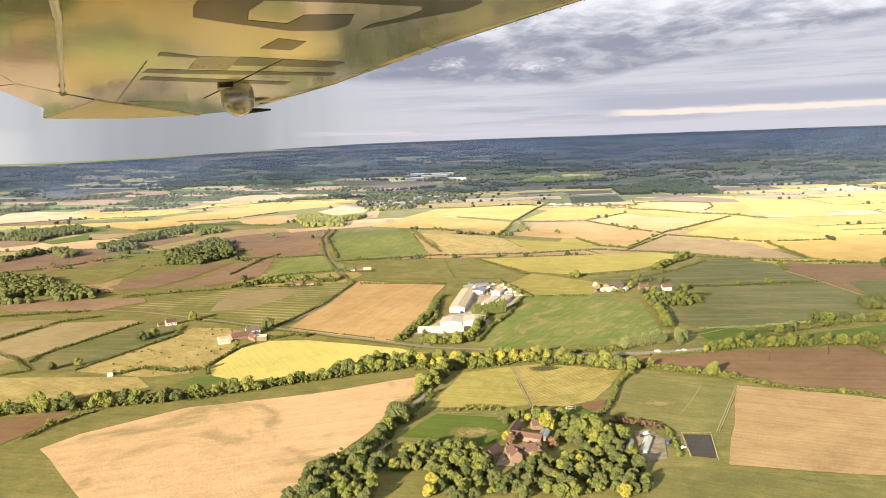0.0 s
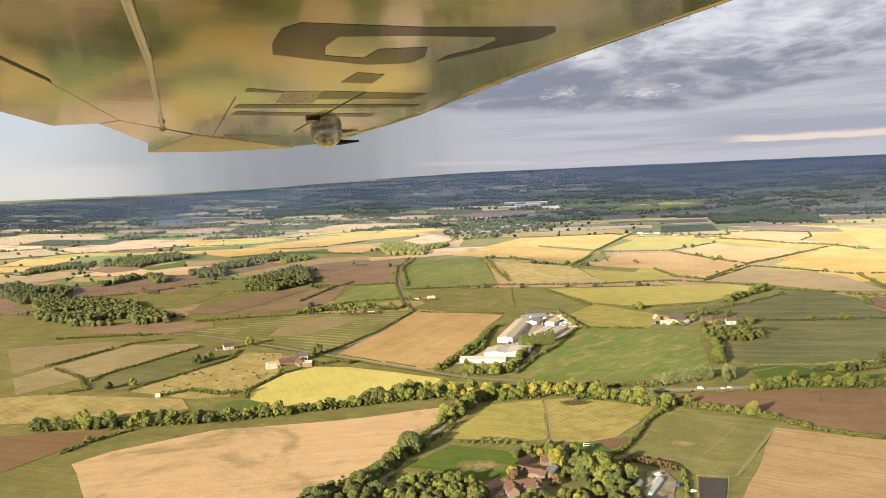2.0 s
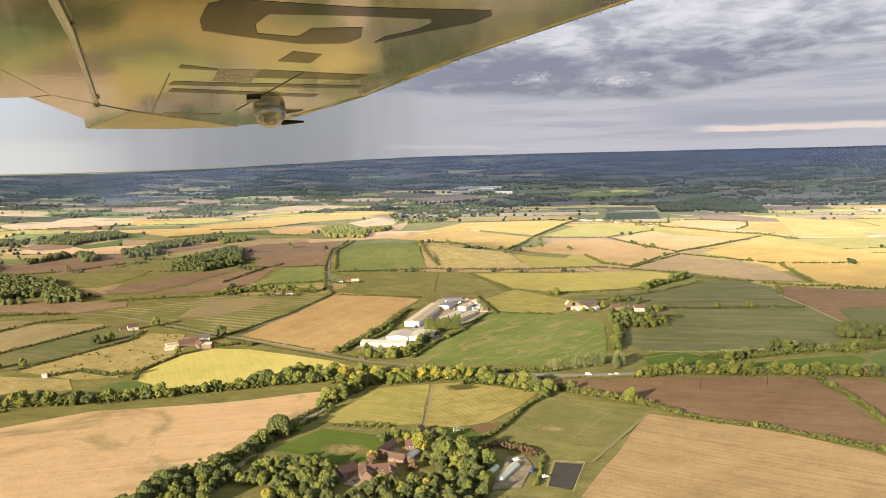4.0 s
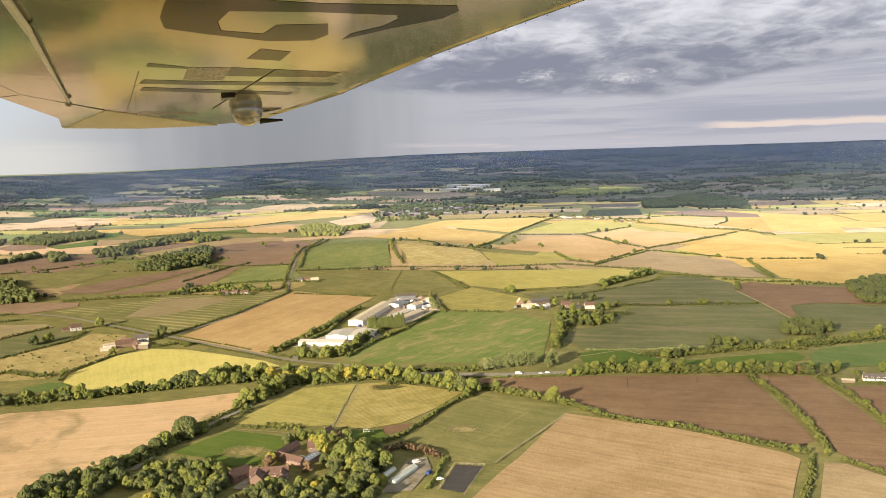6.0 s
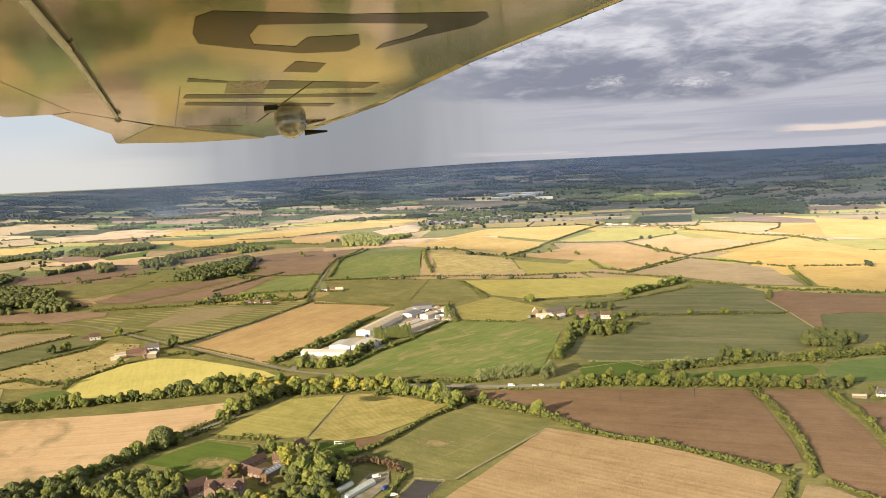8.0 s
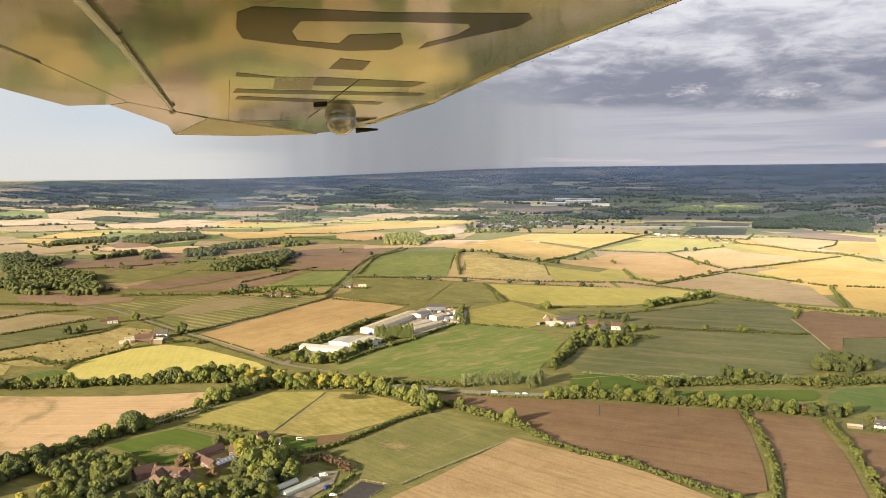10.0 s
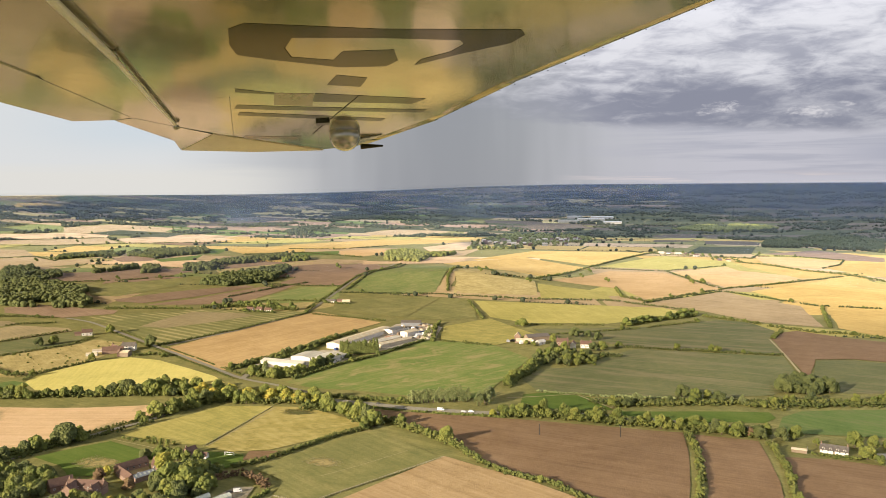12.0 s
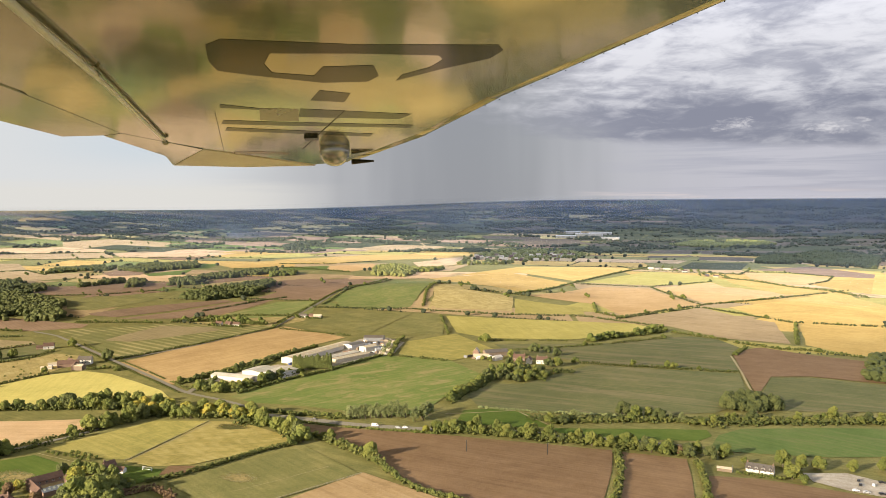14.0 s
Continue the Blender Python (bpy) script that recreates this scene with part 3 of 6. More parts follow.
field("light_plough", "brown ploughed field on the far slope", (-916, 1433), (-873, 1618), (-795, 1537), (-783, 1636), (-756, 1673), (-682, 1492), (-737, 1405), (-771, 1351), (-833, 1352))
field("rough_grass", "narrow dry headland above the dark wood", (-663, 1621), (-631, 1729), (-564, 1849), (-542, 1866), (-584, 1635), (-621, 1573))
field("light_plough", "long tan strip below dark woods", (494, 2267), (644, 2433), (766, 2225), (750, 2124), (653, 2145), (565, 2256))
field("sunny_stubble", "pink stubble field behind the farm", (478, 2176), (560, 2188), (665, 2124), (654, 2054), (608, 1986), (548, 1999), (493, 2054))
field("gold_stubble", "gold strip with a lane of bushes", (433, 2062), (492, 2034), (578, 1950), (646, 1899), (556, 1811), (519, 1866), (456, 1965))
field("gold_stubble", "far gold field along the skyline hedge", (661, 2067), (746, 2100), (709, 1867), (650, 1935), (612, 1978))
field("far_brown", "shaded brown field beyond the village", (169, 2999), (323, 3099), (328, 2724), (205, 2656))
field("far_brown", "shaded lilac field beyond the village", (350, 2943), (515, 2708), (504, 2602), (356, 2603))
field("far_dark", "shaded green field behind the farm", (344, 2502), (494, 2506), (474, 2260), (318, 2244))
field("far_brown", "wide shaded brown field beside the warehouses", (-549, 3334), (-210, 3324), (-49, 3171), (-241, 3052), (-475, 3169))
field("gold_stubble", "sunlit gold strips on the far hills", (-3271, 3321), (-4542, 4819), (-2915, 3511), (-2970, 3299), (-3127, 3196))
field("gold_stubble", "sunlit gold field on the far hills", (-2876, 3108), (-2740, 3332), (-2621, 3105), (-2772, 2982))
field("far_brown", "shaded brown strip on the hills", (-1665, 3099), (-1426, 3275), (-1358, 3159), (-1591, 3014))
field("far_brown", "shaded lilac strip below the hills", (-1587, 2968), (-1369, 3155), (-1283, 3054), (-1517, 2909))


# patchwork of far fields, row by row out to the hills
rng = np.random.default_rng(7)
FAR_EDGES, FAR_QUADS = [], {}
layer[0] = 0.16
y_line = 1150.0
rows_y = []
while y_line < 4800:
    rows_y.append(y_line)
    y_line += 95 + (y_line - 1150) * 0.035 + rng.uniform(-15, 15) if y_line < 2650 else rng.uniform(48, 80)


def far_point(x, i):
    soft = 1.0 if rows_y[i] < 2650 else 0.45
    j = math.sin(x * 0.0041 + i * 1.7) * 28 + math.sin(x * 0.013 + i * 2.9) * 12
    return x + math.sin(i * 3.1 + x * 0.01) * 20, rows_y[i] + j * soft


FAR_KINDS = ["tan_stubble", "gold_stubble", "olive_pasture", "green_crop", "brown_plough", "yellow_grass", "peach_stubble", "sage_crop", "rough_grass"]
for i in range(len(rows_y) - 1):
    reach = 500 + rows_y[i] * 0.95
    x = -reach
    while x < reach:
        wide = rng.uniform(130, 330) * (1 + rows_y[i] / 6000)
        a, b, c, d = far_point(x, i), far_point(x + wide, i), far_point(x + wide, i + 1), far_point(x, i + 1)
        mid = ((a[0] + c[0]) / 2, (a[1] + c[1]) / 2)
        x += wide
        far = math.hypot(mid[0] - 230, mid[1] - 80)
        kind = FAR_KINDS[int(rng.choice(9, p=[0.20, 0.27, 0.10, 0.06, 0.05, 0.13, 0.12, 0.04, 0.03]))]
        pick, skip_edge = rng.random(), rng.random()
        built = any(inside(mid[0], mid[1], r) for r in FIELDS)
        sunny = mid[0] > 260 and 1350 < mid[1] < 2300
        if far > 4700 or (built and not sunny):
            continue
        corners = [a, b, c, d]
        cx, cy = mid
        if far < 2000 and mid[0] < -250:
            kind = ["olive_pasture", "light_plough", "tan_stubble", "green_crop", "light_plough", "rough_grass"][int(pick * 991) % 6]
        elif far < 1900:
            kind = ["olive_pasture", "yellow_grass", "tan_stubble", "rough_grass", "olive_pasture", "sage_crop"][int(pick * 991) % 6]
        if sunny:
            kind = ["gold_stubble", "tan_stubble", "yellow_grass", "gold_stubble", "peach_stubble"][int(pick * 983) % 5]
        # past this range most fields take base colours darkened for cloud shade
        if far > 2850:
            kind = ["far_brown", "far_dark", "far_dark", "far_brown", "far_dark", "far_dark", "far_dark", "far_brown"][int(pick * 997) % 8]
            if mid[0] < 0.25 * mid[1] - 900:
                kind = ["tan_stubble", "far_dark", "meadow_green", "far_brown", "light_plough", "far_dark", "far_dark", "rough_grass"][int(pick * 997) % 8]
        if not built:
            FAR_EDGES.append((a, b))
        if skip_edge < 0.7 and not built:
            FAR_EDGES.append((a, d))
        shrunk = [(cx + (px - cx) * 0.975, cy + (py - cy) * 0.95) for px, py in corners]
        if far < 2700:
            drape("far_field", shrunk, M[kind], "distant " + kind.replace("_", " ") + " in the patchwork", "field", 1.5)
            continue
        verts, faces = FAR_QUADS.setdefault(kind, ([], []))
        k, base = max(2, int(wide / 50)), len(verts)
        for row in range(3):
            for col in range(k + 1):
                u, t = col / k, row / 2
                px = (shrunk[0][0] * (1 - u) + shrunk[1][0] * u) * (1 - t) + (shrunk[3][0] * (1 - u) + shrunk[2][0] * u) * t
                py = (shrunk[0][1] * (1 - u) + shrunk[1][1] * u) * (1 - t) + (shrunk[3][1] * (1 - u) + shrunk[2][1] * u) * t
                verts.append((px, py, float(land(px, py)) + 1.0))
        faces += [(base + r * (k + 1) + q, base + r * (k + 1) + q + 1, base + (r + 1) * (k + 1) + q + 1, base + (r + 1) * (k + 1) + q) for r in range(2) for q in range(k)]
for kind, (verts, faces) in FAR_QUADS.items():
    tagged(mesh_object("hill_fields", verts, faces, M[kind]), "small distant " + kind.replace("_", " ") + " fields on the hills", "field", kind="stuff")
layer[0] = 0.50


# ---- roads, yards and paths ----
def ribbon(name, pts, width, mat, label, category, lift=0.5):
    """A strip of even width along a line, laid on the land."""
    fine = []
    for a, b in zip(pts, pts[1:]):
        a, b = Vector(a), Vector(b)
        k = max(1, int((b - a).length / 12))
        fine += [a.lerp(b, j / k) for j in range(k)]
    fine.append(Vector(pts[-1]))
    for _ in range(3):
        fine = [fine[0]] + [(p + q * 2 + r) / 4 for p, q, r in zip(fine, fine[1:], fine[2:])] + [fine[-1]]
    v, f = [], []
    for i, p in enumerate(fine):
        d = (fine[min(i + 1, len(fine) - 1)] - fine[max(i - 1, 0)]).normalized()
        s = Vector((-d.y, d.x)) * width / 2
        for k in (1, -1):
            q = p + s * k
            v.append((q.x, q.y, float(land(q.x, q.y)) + lift + 0.2))
    for i in range(len(fine) - 1):
        f.append((2 * i + 1, 2 * i + 3, 2 * i + 2, 2 * i))
    return tagged(mesh_object(name, v, f, mat), label, category, kind="structure")


ribbon("main_road", [(58, 742), (85, 745), (119, 746), (164, 743), (204, 748), (238, 752), (290, 768), (360, 772), (440, 772)], 9, TAR, "grey two-lane main road", "road")
ribbon("side_road", [(55, 760), (17, 774), (-36, 784), (-114, 827), (-215, 878), (-325, 936), (-411, 981), (-465, 993)], 4.6, TAR, "grey country road past the farm", "road")
ribbon("works_road", [(-36, 784), (-46, 824)], 6, TAR, "access road into the works", "road")
ribbon("lane", [(-60, 516), (-61, 561), (-46, 605), (-32, 647), (-24, 696)], 4.5, TAR, "narrow grey lane between hedges", "road")
ribbon("hill_lane", [(-207, 886), (-176, 983), (-160, 1130), (-224, 1352), (-284, 1584), (-322, 1839)], 4.5, TAR, "narrow lane climbing the hill", "road")


# ---- plants ----
bm = bmesh.new()
bmesh.ops.create_icosphere(bm, subdivisions=1, radius=1)
ICO_V, ICO_F = np.array([v.co[:] for v in bm.verts]), np.array([[v.index for v in f.verts] for f in bm.faces])
bm.free()
OCT_V = np.array([(1, 0, 0), (-1, 0, 0), (0, 1, 0), (0, -1, 0), (0, 0, 1), (0, 0, -1)], float)
OCT_F = np.array([(0, 2, 4), (2, 1, 4), (1, 3, 4), (3, 0, 4), (2, 0, 5), (1, 2, 5), (3, 1, 5), (0, 3, 5)])


def clumps(centres, sizes, gen, coarse=False, squash=0.8):
    """Many small ragged tufts of leaves, as corners and faces."""
    bv, bf = (OCT_V, OCT_F) if coarse else (ICO_V, ICO_F)
    n, k = len(centres), len(bv)
    a = gen.uniform(0, 6.283, n)
    c, s = np.cos(a)[:, None], np.sin(a)[:, None]
    jig = bv[None] * gen.uniform(0.7, 1.25, (n, k, 1))
    x, y = jig[:, :, 0] * c - jig[:, :, 1] * s, jig[:, :, 0] * s + jig[:, :, 1] * c
    jig = np.stack([x, y, jig[:, :, 2] * squash], -1) * np.asarray(sizes)[:, None, None]
    v = (np.asarray(centres)[:, None] + jig).reshape(-1, 3)
    f = (bf[None] + (np.arange(n) * k)[:, None, None]).reshape(-1, 3)
    return v, f


LOBES = {}
for detail in (1, 2, 3):
    bm = bmesh.new()
    bmesh.ops.create_icosphere(bm, subdivisions=detail, radius=1)
    LOBES[detail] = np.array([v.co[:] for v in bm.verts]), np.array([[v.index for v in f.verts] for f in bm.faces])
    bm.free()


def lobes(centres, radii, gen, detail=3):
    """Rounded, knobbly masses of foliage, as corners and faces."""
    d, f = LOBES[detail]
    centres, radii = np.asarray(centres, float), np.asarray(radii, float)
    n, k = len(centres), len(d)
    if radii.ndim == 1:
        radii = radii[:, None] * np.array([1.0, 1.0, 0.88])
    swell = np.ones((n, k))
    for size, depth in ((2.4, 0.10), (5.0, 0.11), (10.0, 0.09)):
        swell += depth * np.sin(np.einsum("kj,nj->nk", d, gen.normal(size=(n, 3)) * size) + gen.uniform(0, 6.283, (n, 1)))
    swell += gen.uniform(-0.15, 0.15, (n, k)) * (1.0 if detail > 1 else 1.8)
    v = centres[:, None] + d[None] * swell[..., None] * radii[:, None]
    return v.reshape(-1, 3), (f[None] + (np.arange(n) * k)[:, None, None]).reshape(-1, 3)


def joined(*meshes):
    v, f, at = [], [], 0
    for mv, mf in meshes:
        v.append(mv)
        f.append(mf + at)
        at += len(mv)
    return np.concatenate(v), np.concatenate(f)


def lobe_centres(gen, wide, high, base, count):
    """Places and sizes of the lobes of a broad crown: a ring below, fewer above, one on top."""
    c, r = [], []
    for i in range(count):
        t = (i + 0.5) / count
        a = i * 2.4 + gen.uniform(-0.35, 0.35)
        out = wide * 0.60 * math.sqrt(max(0.0, 1 - t ** 1.6)) * gen.uniform(0.85, 1.12)
        size = wide * (0.50 - 0.10 * t) * gen.uniform(0.85, 1.15)
        c.append((out * math.cos(a), out * math.sin(a), base + size * 0.75 + (high - size * 1.35) * (t ** 0.8) * gen.uniform(0.92, 1.05)))
        r.append(size)
    return np.array(c), np.array(r)


def crown_points(gen, count, wide, high, base, ways=8, shape="round"):
    """Places of the tufts in a crown that is made of several lobes."""
    out = []
    if shape == "column":
        z = gen.uniform(0, 1, count)
        r = wide * np.sin(np.clip(z * 0.9 + 0.12, 0, 1) * math.pi) ** 0.6 * gen.uniform(0.5, 1, count)
        a = gen.uniform(0, 6.283, count)
        return np.stack([r * np.cos(a), r * np.sin(a), base + z * high], 1)
    per = count // ways
    for i in range(ways):
        a = i * 2.4 + gen.uniform(-0.4, 0.4)
        t = (i + 0.5) / ways
        rr = wide * 0.58 * math.sqrt(max(0.05, 1 - (2 * t - 0.75) ** 2 * 0.8)) * gen.uniform(0.75, 1.1)
        c = np.array([rr * math.cos(a), rr * math.sin(a), base + high * (0.12 + 0.70 * t)])
        d = gen.normal(size=(per, 3))
        d /= np.linalg.norm(d, axis=1)[:, None]
        d[:, 2] = np.where(d[:, 2] < -0.75, -d[:, 2], d[:, 2])
        out.append(c + d * np.array([wide * 0.46, wide * 0.46, high * 0.27]) * gen.uniform(0.78, 1.03, (per, 1)) * gen.uniform(0.85, 1.1))
    return np.concatenate(out)


def limb(bm, a, b, r0, r1, sides=6):
    a, b = Vector(a), Vector(b)
    q = (b - a).to_track_quat("Z", "Y")
    rings = [[bm.verts.new(p + q @ Vector((r * math.cos(6.283 * i / sides), r * math.sin(6.283 * i / sides), 0))) for i in range(sides)] for p, r in ((a, r0), (b, r1))]
    for i in range(sides):
        j = (i + 1) % sides
        bm.faces.new((rings[0][i], rings[0][j], rings[1][j], rings[1][i]))
    bm.faces.new(rings[1])


def make_tree(name, leaf, label, seed, wide=5.0, high=10.0, base=2.5, count=120, size=0.92, shape="round", ways=7, coarse=True):
    """A tree at the origin: tapered trunk with limbs, and a crown of tufts."""
    gen = np.random.default_rng(seed)
    root = tagged(new(name), label, "tree")
    bm = bmesh.new()
    limb(bm, (0, 0, -0.6), (0.1, 0.05, base + high * 0.3), 0.36, 0.24)
    limb(bm, (0.1, 0.05, base + high * 0.3), (0.2, 0.1, base + high * 0.75), 0.24, 0.08)
    if shape == "round":
        for i in range(5):
            a = i * 1.26 + gen.uniform(-0.3, 0.3)
            limb(bm, (0.08, 0.04, base + high * (0.08 + 0.06 * i)), (wide * 0.6 * math.cos(a), wide * 0.6 * math.sin(a), base + high * (0.32 + 0.07 * i)), 0.15, 0.05, 5)
    part("trunk", bm, BARK, root)
    if shape == "column" or name == "pale_tree":
        pts = crown_points(gen, count, wide, high, base, ways, shape)
        v, f = clumps(pts, gen.uniform(0.6, 1.25, len(pts)) * size, gen, coarse, 0.85)
    else:
        centres, radii = lobe_centres(gen, wide, high, base, ways)
        pts = crown_points(gen, count // 4, wide, high, base, 6, shape)
        v, f = joined(lobes(centres, radii, gen), clumps(pts, gen.uniform(0.4, 0.8, len(pts)) * size, gen, coarse, 0.85))
    mesh_object("crown", v, f, LEAF[leaf], root)
    return root


TREES, USED = {}, {}
for key, args in {
    "oak": ("broad_tree", "green", "broad green deciduous tree in full leaf", 11, 6.2, 10.2, 0.6, 340),
    "great_oak": ("great_oak", "dark", "huge round old oak beside the lane", 19, 9.6, 16.0, 0.6, 480, 0.9, "round", 14),
    "oak_b": ("tall_tree", "green", "uneven green deciduous tree in full leaf", 12, 5.4, 10.8, 0.6, 330),
    "oak_c": ("dark_tree", "dark", "dark green deciduous tree in full leaf", 13, 5.8, 9.8, 0.6, 340),
    "round": ("small_tree", "green", "small rounded green bushy tree", 14, 3.7, 6.0, 0.2, 210, 0.75, "round", 4),
    "autumn": ("autumn_tree", "autumn", "tree turning yellow and orange", 15, 5.2, 10.0, 0.4, 330),
    "poplar": ("poplar_tree", "column", "tall narrow yellow-green poplar in a row", 16, 1.6, 14.0, 0.8, 260, 0.7, "column"),
    "pale": ("pale_tree", "pale", "pale grey-green thinly leaved tree", 17, 3.8, 9.5, 1.2, 190, 0.62),
    "russet": ("copper_tree", "russet", "ornamental garden tree with dark copper leaves", 18, 4.5, 8.4, 0.5, 260),
}.items():
    TREES[key] = args


LATER = []


def plant(kind, x, y, scale=1.0, gen=random):
    if math.hypot(x - 230, y - 80) > 1080:
        wide, high, base = TREES[kind][4], TREES[kind][5], TREES[kind][6]
        centres, radii = lobe_centres(np.random.default_rng(len(LATER)), wide * scale, high * scale, base * scale * 0.4, 3)
        g = float(land(x, y))
        LATER.extend(((px + x, py + y, pz + g), q) for (px, py, pz), q in zip(centres, radii * 1.12))
        return
    m = Matrix.LocRotScale((x, y, float(land(x, y))), Euler((0, 0, gen.uniform(0, 6.28))), Vector((scale * gen.uniform(0.9, 1.12), scale * gen.uniform(0.9, 1.12), scale * gen.uniform(0.88, 1.12))))
    if kind not in USED:
        USED[kind] = make_tree(*TREES[kind])
        USED[kind].matrix_basis = m
        return USED[kind]
    ob = copy_thing(USED[kind], Matrix())
    ob.matrix_basis = m
    return ob


def along(pts, gap, gen, spread=0.0):
    """Places along a line, about a gap apart, with a sideways spread."""
    out = []
    for a, b in zip(pts, pts[1:]):
        a, b = Vector(a), Vector(b)
        d = b - a
        s = Vector((-d.y, d.x)).normalized() if d.length else Vector((0, 1))
        k = max(1, int(d.length / gap))
        out += [a.lerp(b, (j + gen.uniform(0, 1)) / k) + s * gen.uniform(-spread, spread) for j in range(k)]
    return out


def hedge(pts, height=2.2, width=1.6, leaf="green", label="clipped dark green hedgerow along a field edge", gap=1.2, size=1.1, gaps=0.06):
    """One hedgerow: a ragged band of tufts from the ground up."""
    gen = random.Random(int(abs(pts[0][0] * 7 + pts[0][1])))
    c, s = [], []
    for p in along(pts, gap, gen, width * 0.5):
        if noise.noise((p.x / 14, p.y / 14, 9.0)) < -0.45 + gaps:
            continue
        swell = 0.75 + 0.5 * (noise.noise((p.x / 22, p.y / 22, 1.0)) + 0.5)
        g = float(land(p.x, p.y))
        for k in range(max(2, int(height / 1.3))):
            c.append((p.x + gen.uniform(-0.6, 0.6) * width, p.y + gen.uniform(-0.6, 0.6) * width, g + 0.3 + height * swell * (k + 0.4) / max(2, int(height / 1.3)) * gen.uniform(0.7, 1.0)))
            s.append(size * gen.uniform(0.7, 1.4))
    if c:
        v, f = clumps(np.array(c), np.array(s), np.random.default_rng(len(c)), True)
        tagged(mesh_object("hedgerow", v, f, LEAF[leaf]), label, "hedge", kind="stuff")


def belt(pts, kinds, gap=9.0, spread=5.0, scale=1.0, under=3.0):
    """A belt of trees over a bushy bottom."""
    gen = random.Random(int(abs(pts[0][0] * 3 + pts[0][1] * 5)))
    for p in along(pts, gap, gen, spread):
        plant(gen.choice(kinds), p.x, p.y, scale * gen.uniform(0.65, 1.15), gen)
    hedge(pts, under + 2.6, spread * 1.35, "hedge", "bushy undergrowth below a belt of trees", 0.8, 1.5, -0.3)


GREENS = ["oak", "oak_b", "oak_c", "oak", "round"]


def tree_belt(*pts):
    far = min(math.hypot(x - 230, y - 80) for x, y in pts) > 1100
    belt(pts, GREENS, 9.0 if far else 6.4, 5.0, 1.1)


def autumn_belt(*pts):
    belt(pts, ["autumn", "autumn", "autumn", "oak_b"], 5.6, 6.0, 1.12)


def shrub_row(*pts):
    gen = random.Random(int(abs(pts[0][0] + pts[0][1] * 2)))
    far = min(math.hypot(x - 230, y - 80) for x, y in pts) > 1100
    hedge(pts, 3.5, 2.8, "hedge", "overgrown hedgerow with bushes and small trees", 1.8 if far else 0.9, 1.3, -0.2)
    for p in along(pts, 12.0 if far else 17.0, gen, 1.5):
        plant("round", p.x, p.y, gen.uniform(0.5, 0.95), gen)


def hedgerow(*pts):
    gen = random.Random(int(abs(pts[0][0] * 2 + pts[0][1])))
    far = min(math.hypot(x - 230, y - 80) for x, y in pts) > 1250
    hedge(pts, 3.0, 2.2, "dark" if far else "hedge", gap=2.4 if far else 1.5, size=1.5 if far else 1.1)
    for p in along(pts, 75.0, gen, 1.0):
        if gen.random() < 0.6:
            plant(gen.choice(["round", "oak", "oak_b"]), p.x, p.y, gen.uniform(0.5, 0.8), gen)


def row_of(kind, gap, scale):
    def rows(*pts):
        gen = random.Random(int(abs(pts[0][0])))
        for a, b in zip(pts, pts[1:]):
            k = max(1, round((Vector(b) - Vector(a)).length / gap))
            for j in range(k):
                p = Vector(a).lerp(Vector(b), (j + gen.uniform(0.4, 0.6)) / k)
                plant(kind, p.x, p.y, scale * gen.uniform(0.85, 1.1), gen)
    return rows


poplar_row, pale_row, small_row = row_of("poplar", 1.9, 0.98), row_of("pale", 4.2, 1.2), row_of("round", 6.4, 0.5)


def wood(*ring, gap=8.5, kinds=GREENS, scale=1.0, leaf="dark", label="dense dark green wood among fields"):
    """Trees inside an outline: one by one where near, a joined wood where far."""
    xs, ys = [p[0] for p in ring], [p[1] for p in ring]
    gen = random.Random(int(abs(xs[0] + ys[0])))
    far = min(math.hypot(x - 230, y - 80) for x, y in ring) > 950
    c, s = [], []
    if far:
        gap = max(gap, 8.5)
    x = min(xs)
    while x < max(xs):
        y = min(ys)
        while y < max(ys):
            px, py = x + gen.uniform(-0.4, 0.4) * gap, y + gen.uniform(-0.4, 0.4) * gap
            if inside(px, py, ring) and not any(abs(px - q[0]) < 13 and -75 < py - q[1] < 14 for q in VILLAGE) and not (far and noise.noise((px / 55, py / 75, 6.0)) < -0.28):
                if not far:
                    plant(gen.choice(kinds), px, py, scale * gen.uniform(0.7, 1.1), gen)
                else:
                    g, top = float(land(px, py)), gen.uniform(9.5, 12.5)
                    for k in range(2):
                        a, r = gen.uniform(0, 6.283), gen.uniform(0.1, 1) * gap * 0.35
                        size = gen.uniform(3.8, 5.6)
                        c.append((px + r * math.cos(a), py + r * math.sin(a), g + (top - size) * (0.45, 1.0)[k]))
                        s.append((size, size, size * 0.85))
            y += gap
        x += gap
    if c:
        v, f = lobes(c, s, np.random.default_rng(len(c)), 2 if math.hypot(xs[0] - 230, ys[0] - 80) < 2400 else 1)
        tagged(mesh_object("woodland", v, f, LEAF[leaf]), label, "wood", kind="stuff")


gen = random.Random(21)
VILLAGE = [(-300 + 9.5 * k + gen.uniform(-8, 8), 2360 + 5 * k + gen.uniform(-60, 260), gen.uniform(-40, 40), gen.uniform(10, 16), gen.choice((0, 0, 1, 2)), gen.choice((0, 1))) for k in range(30)]


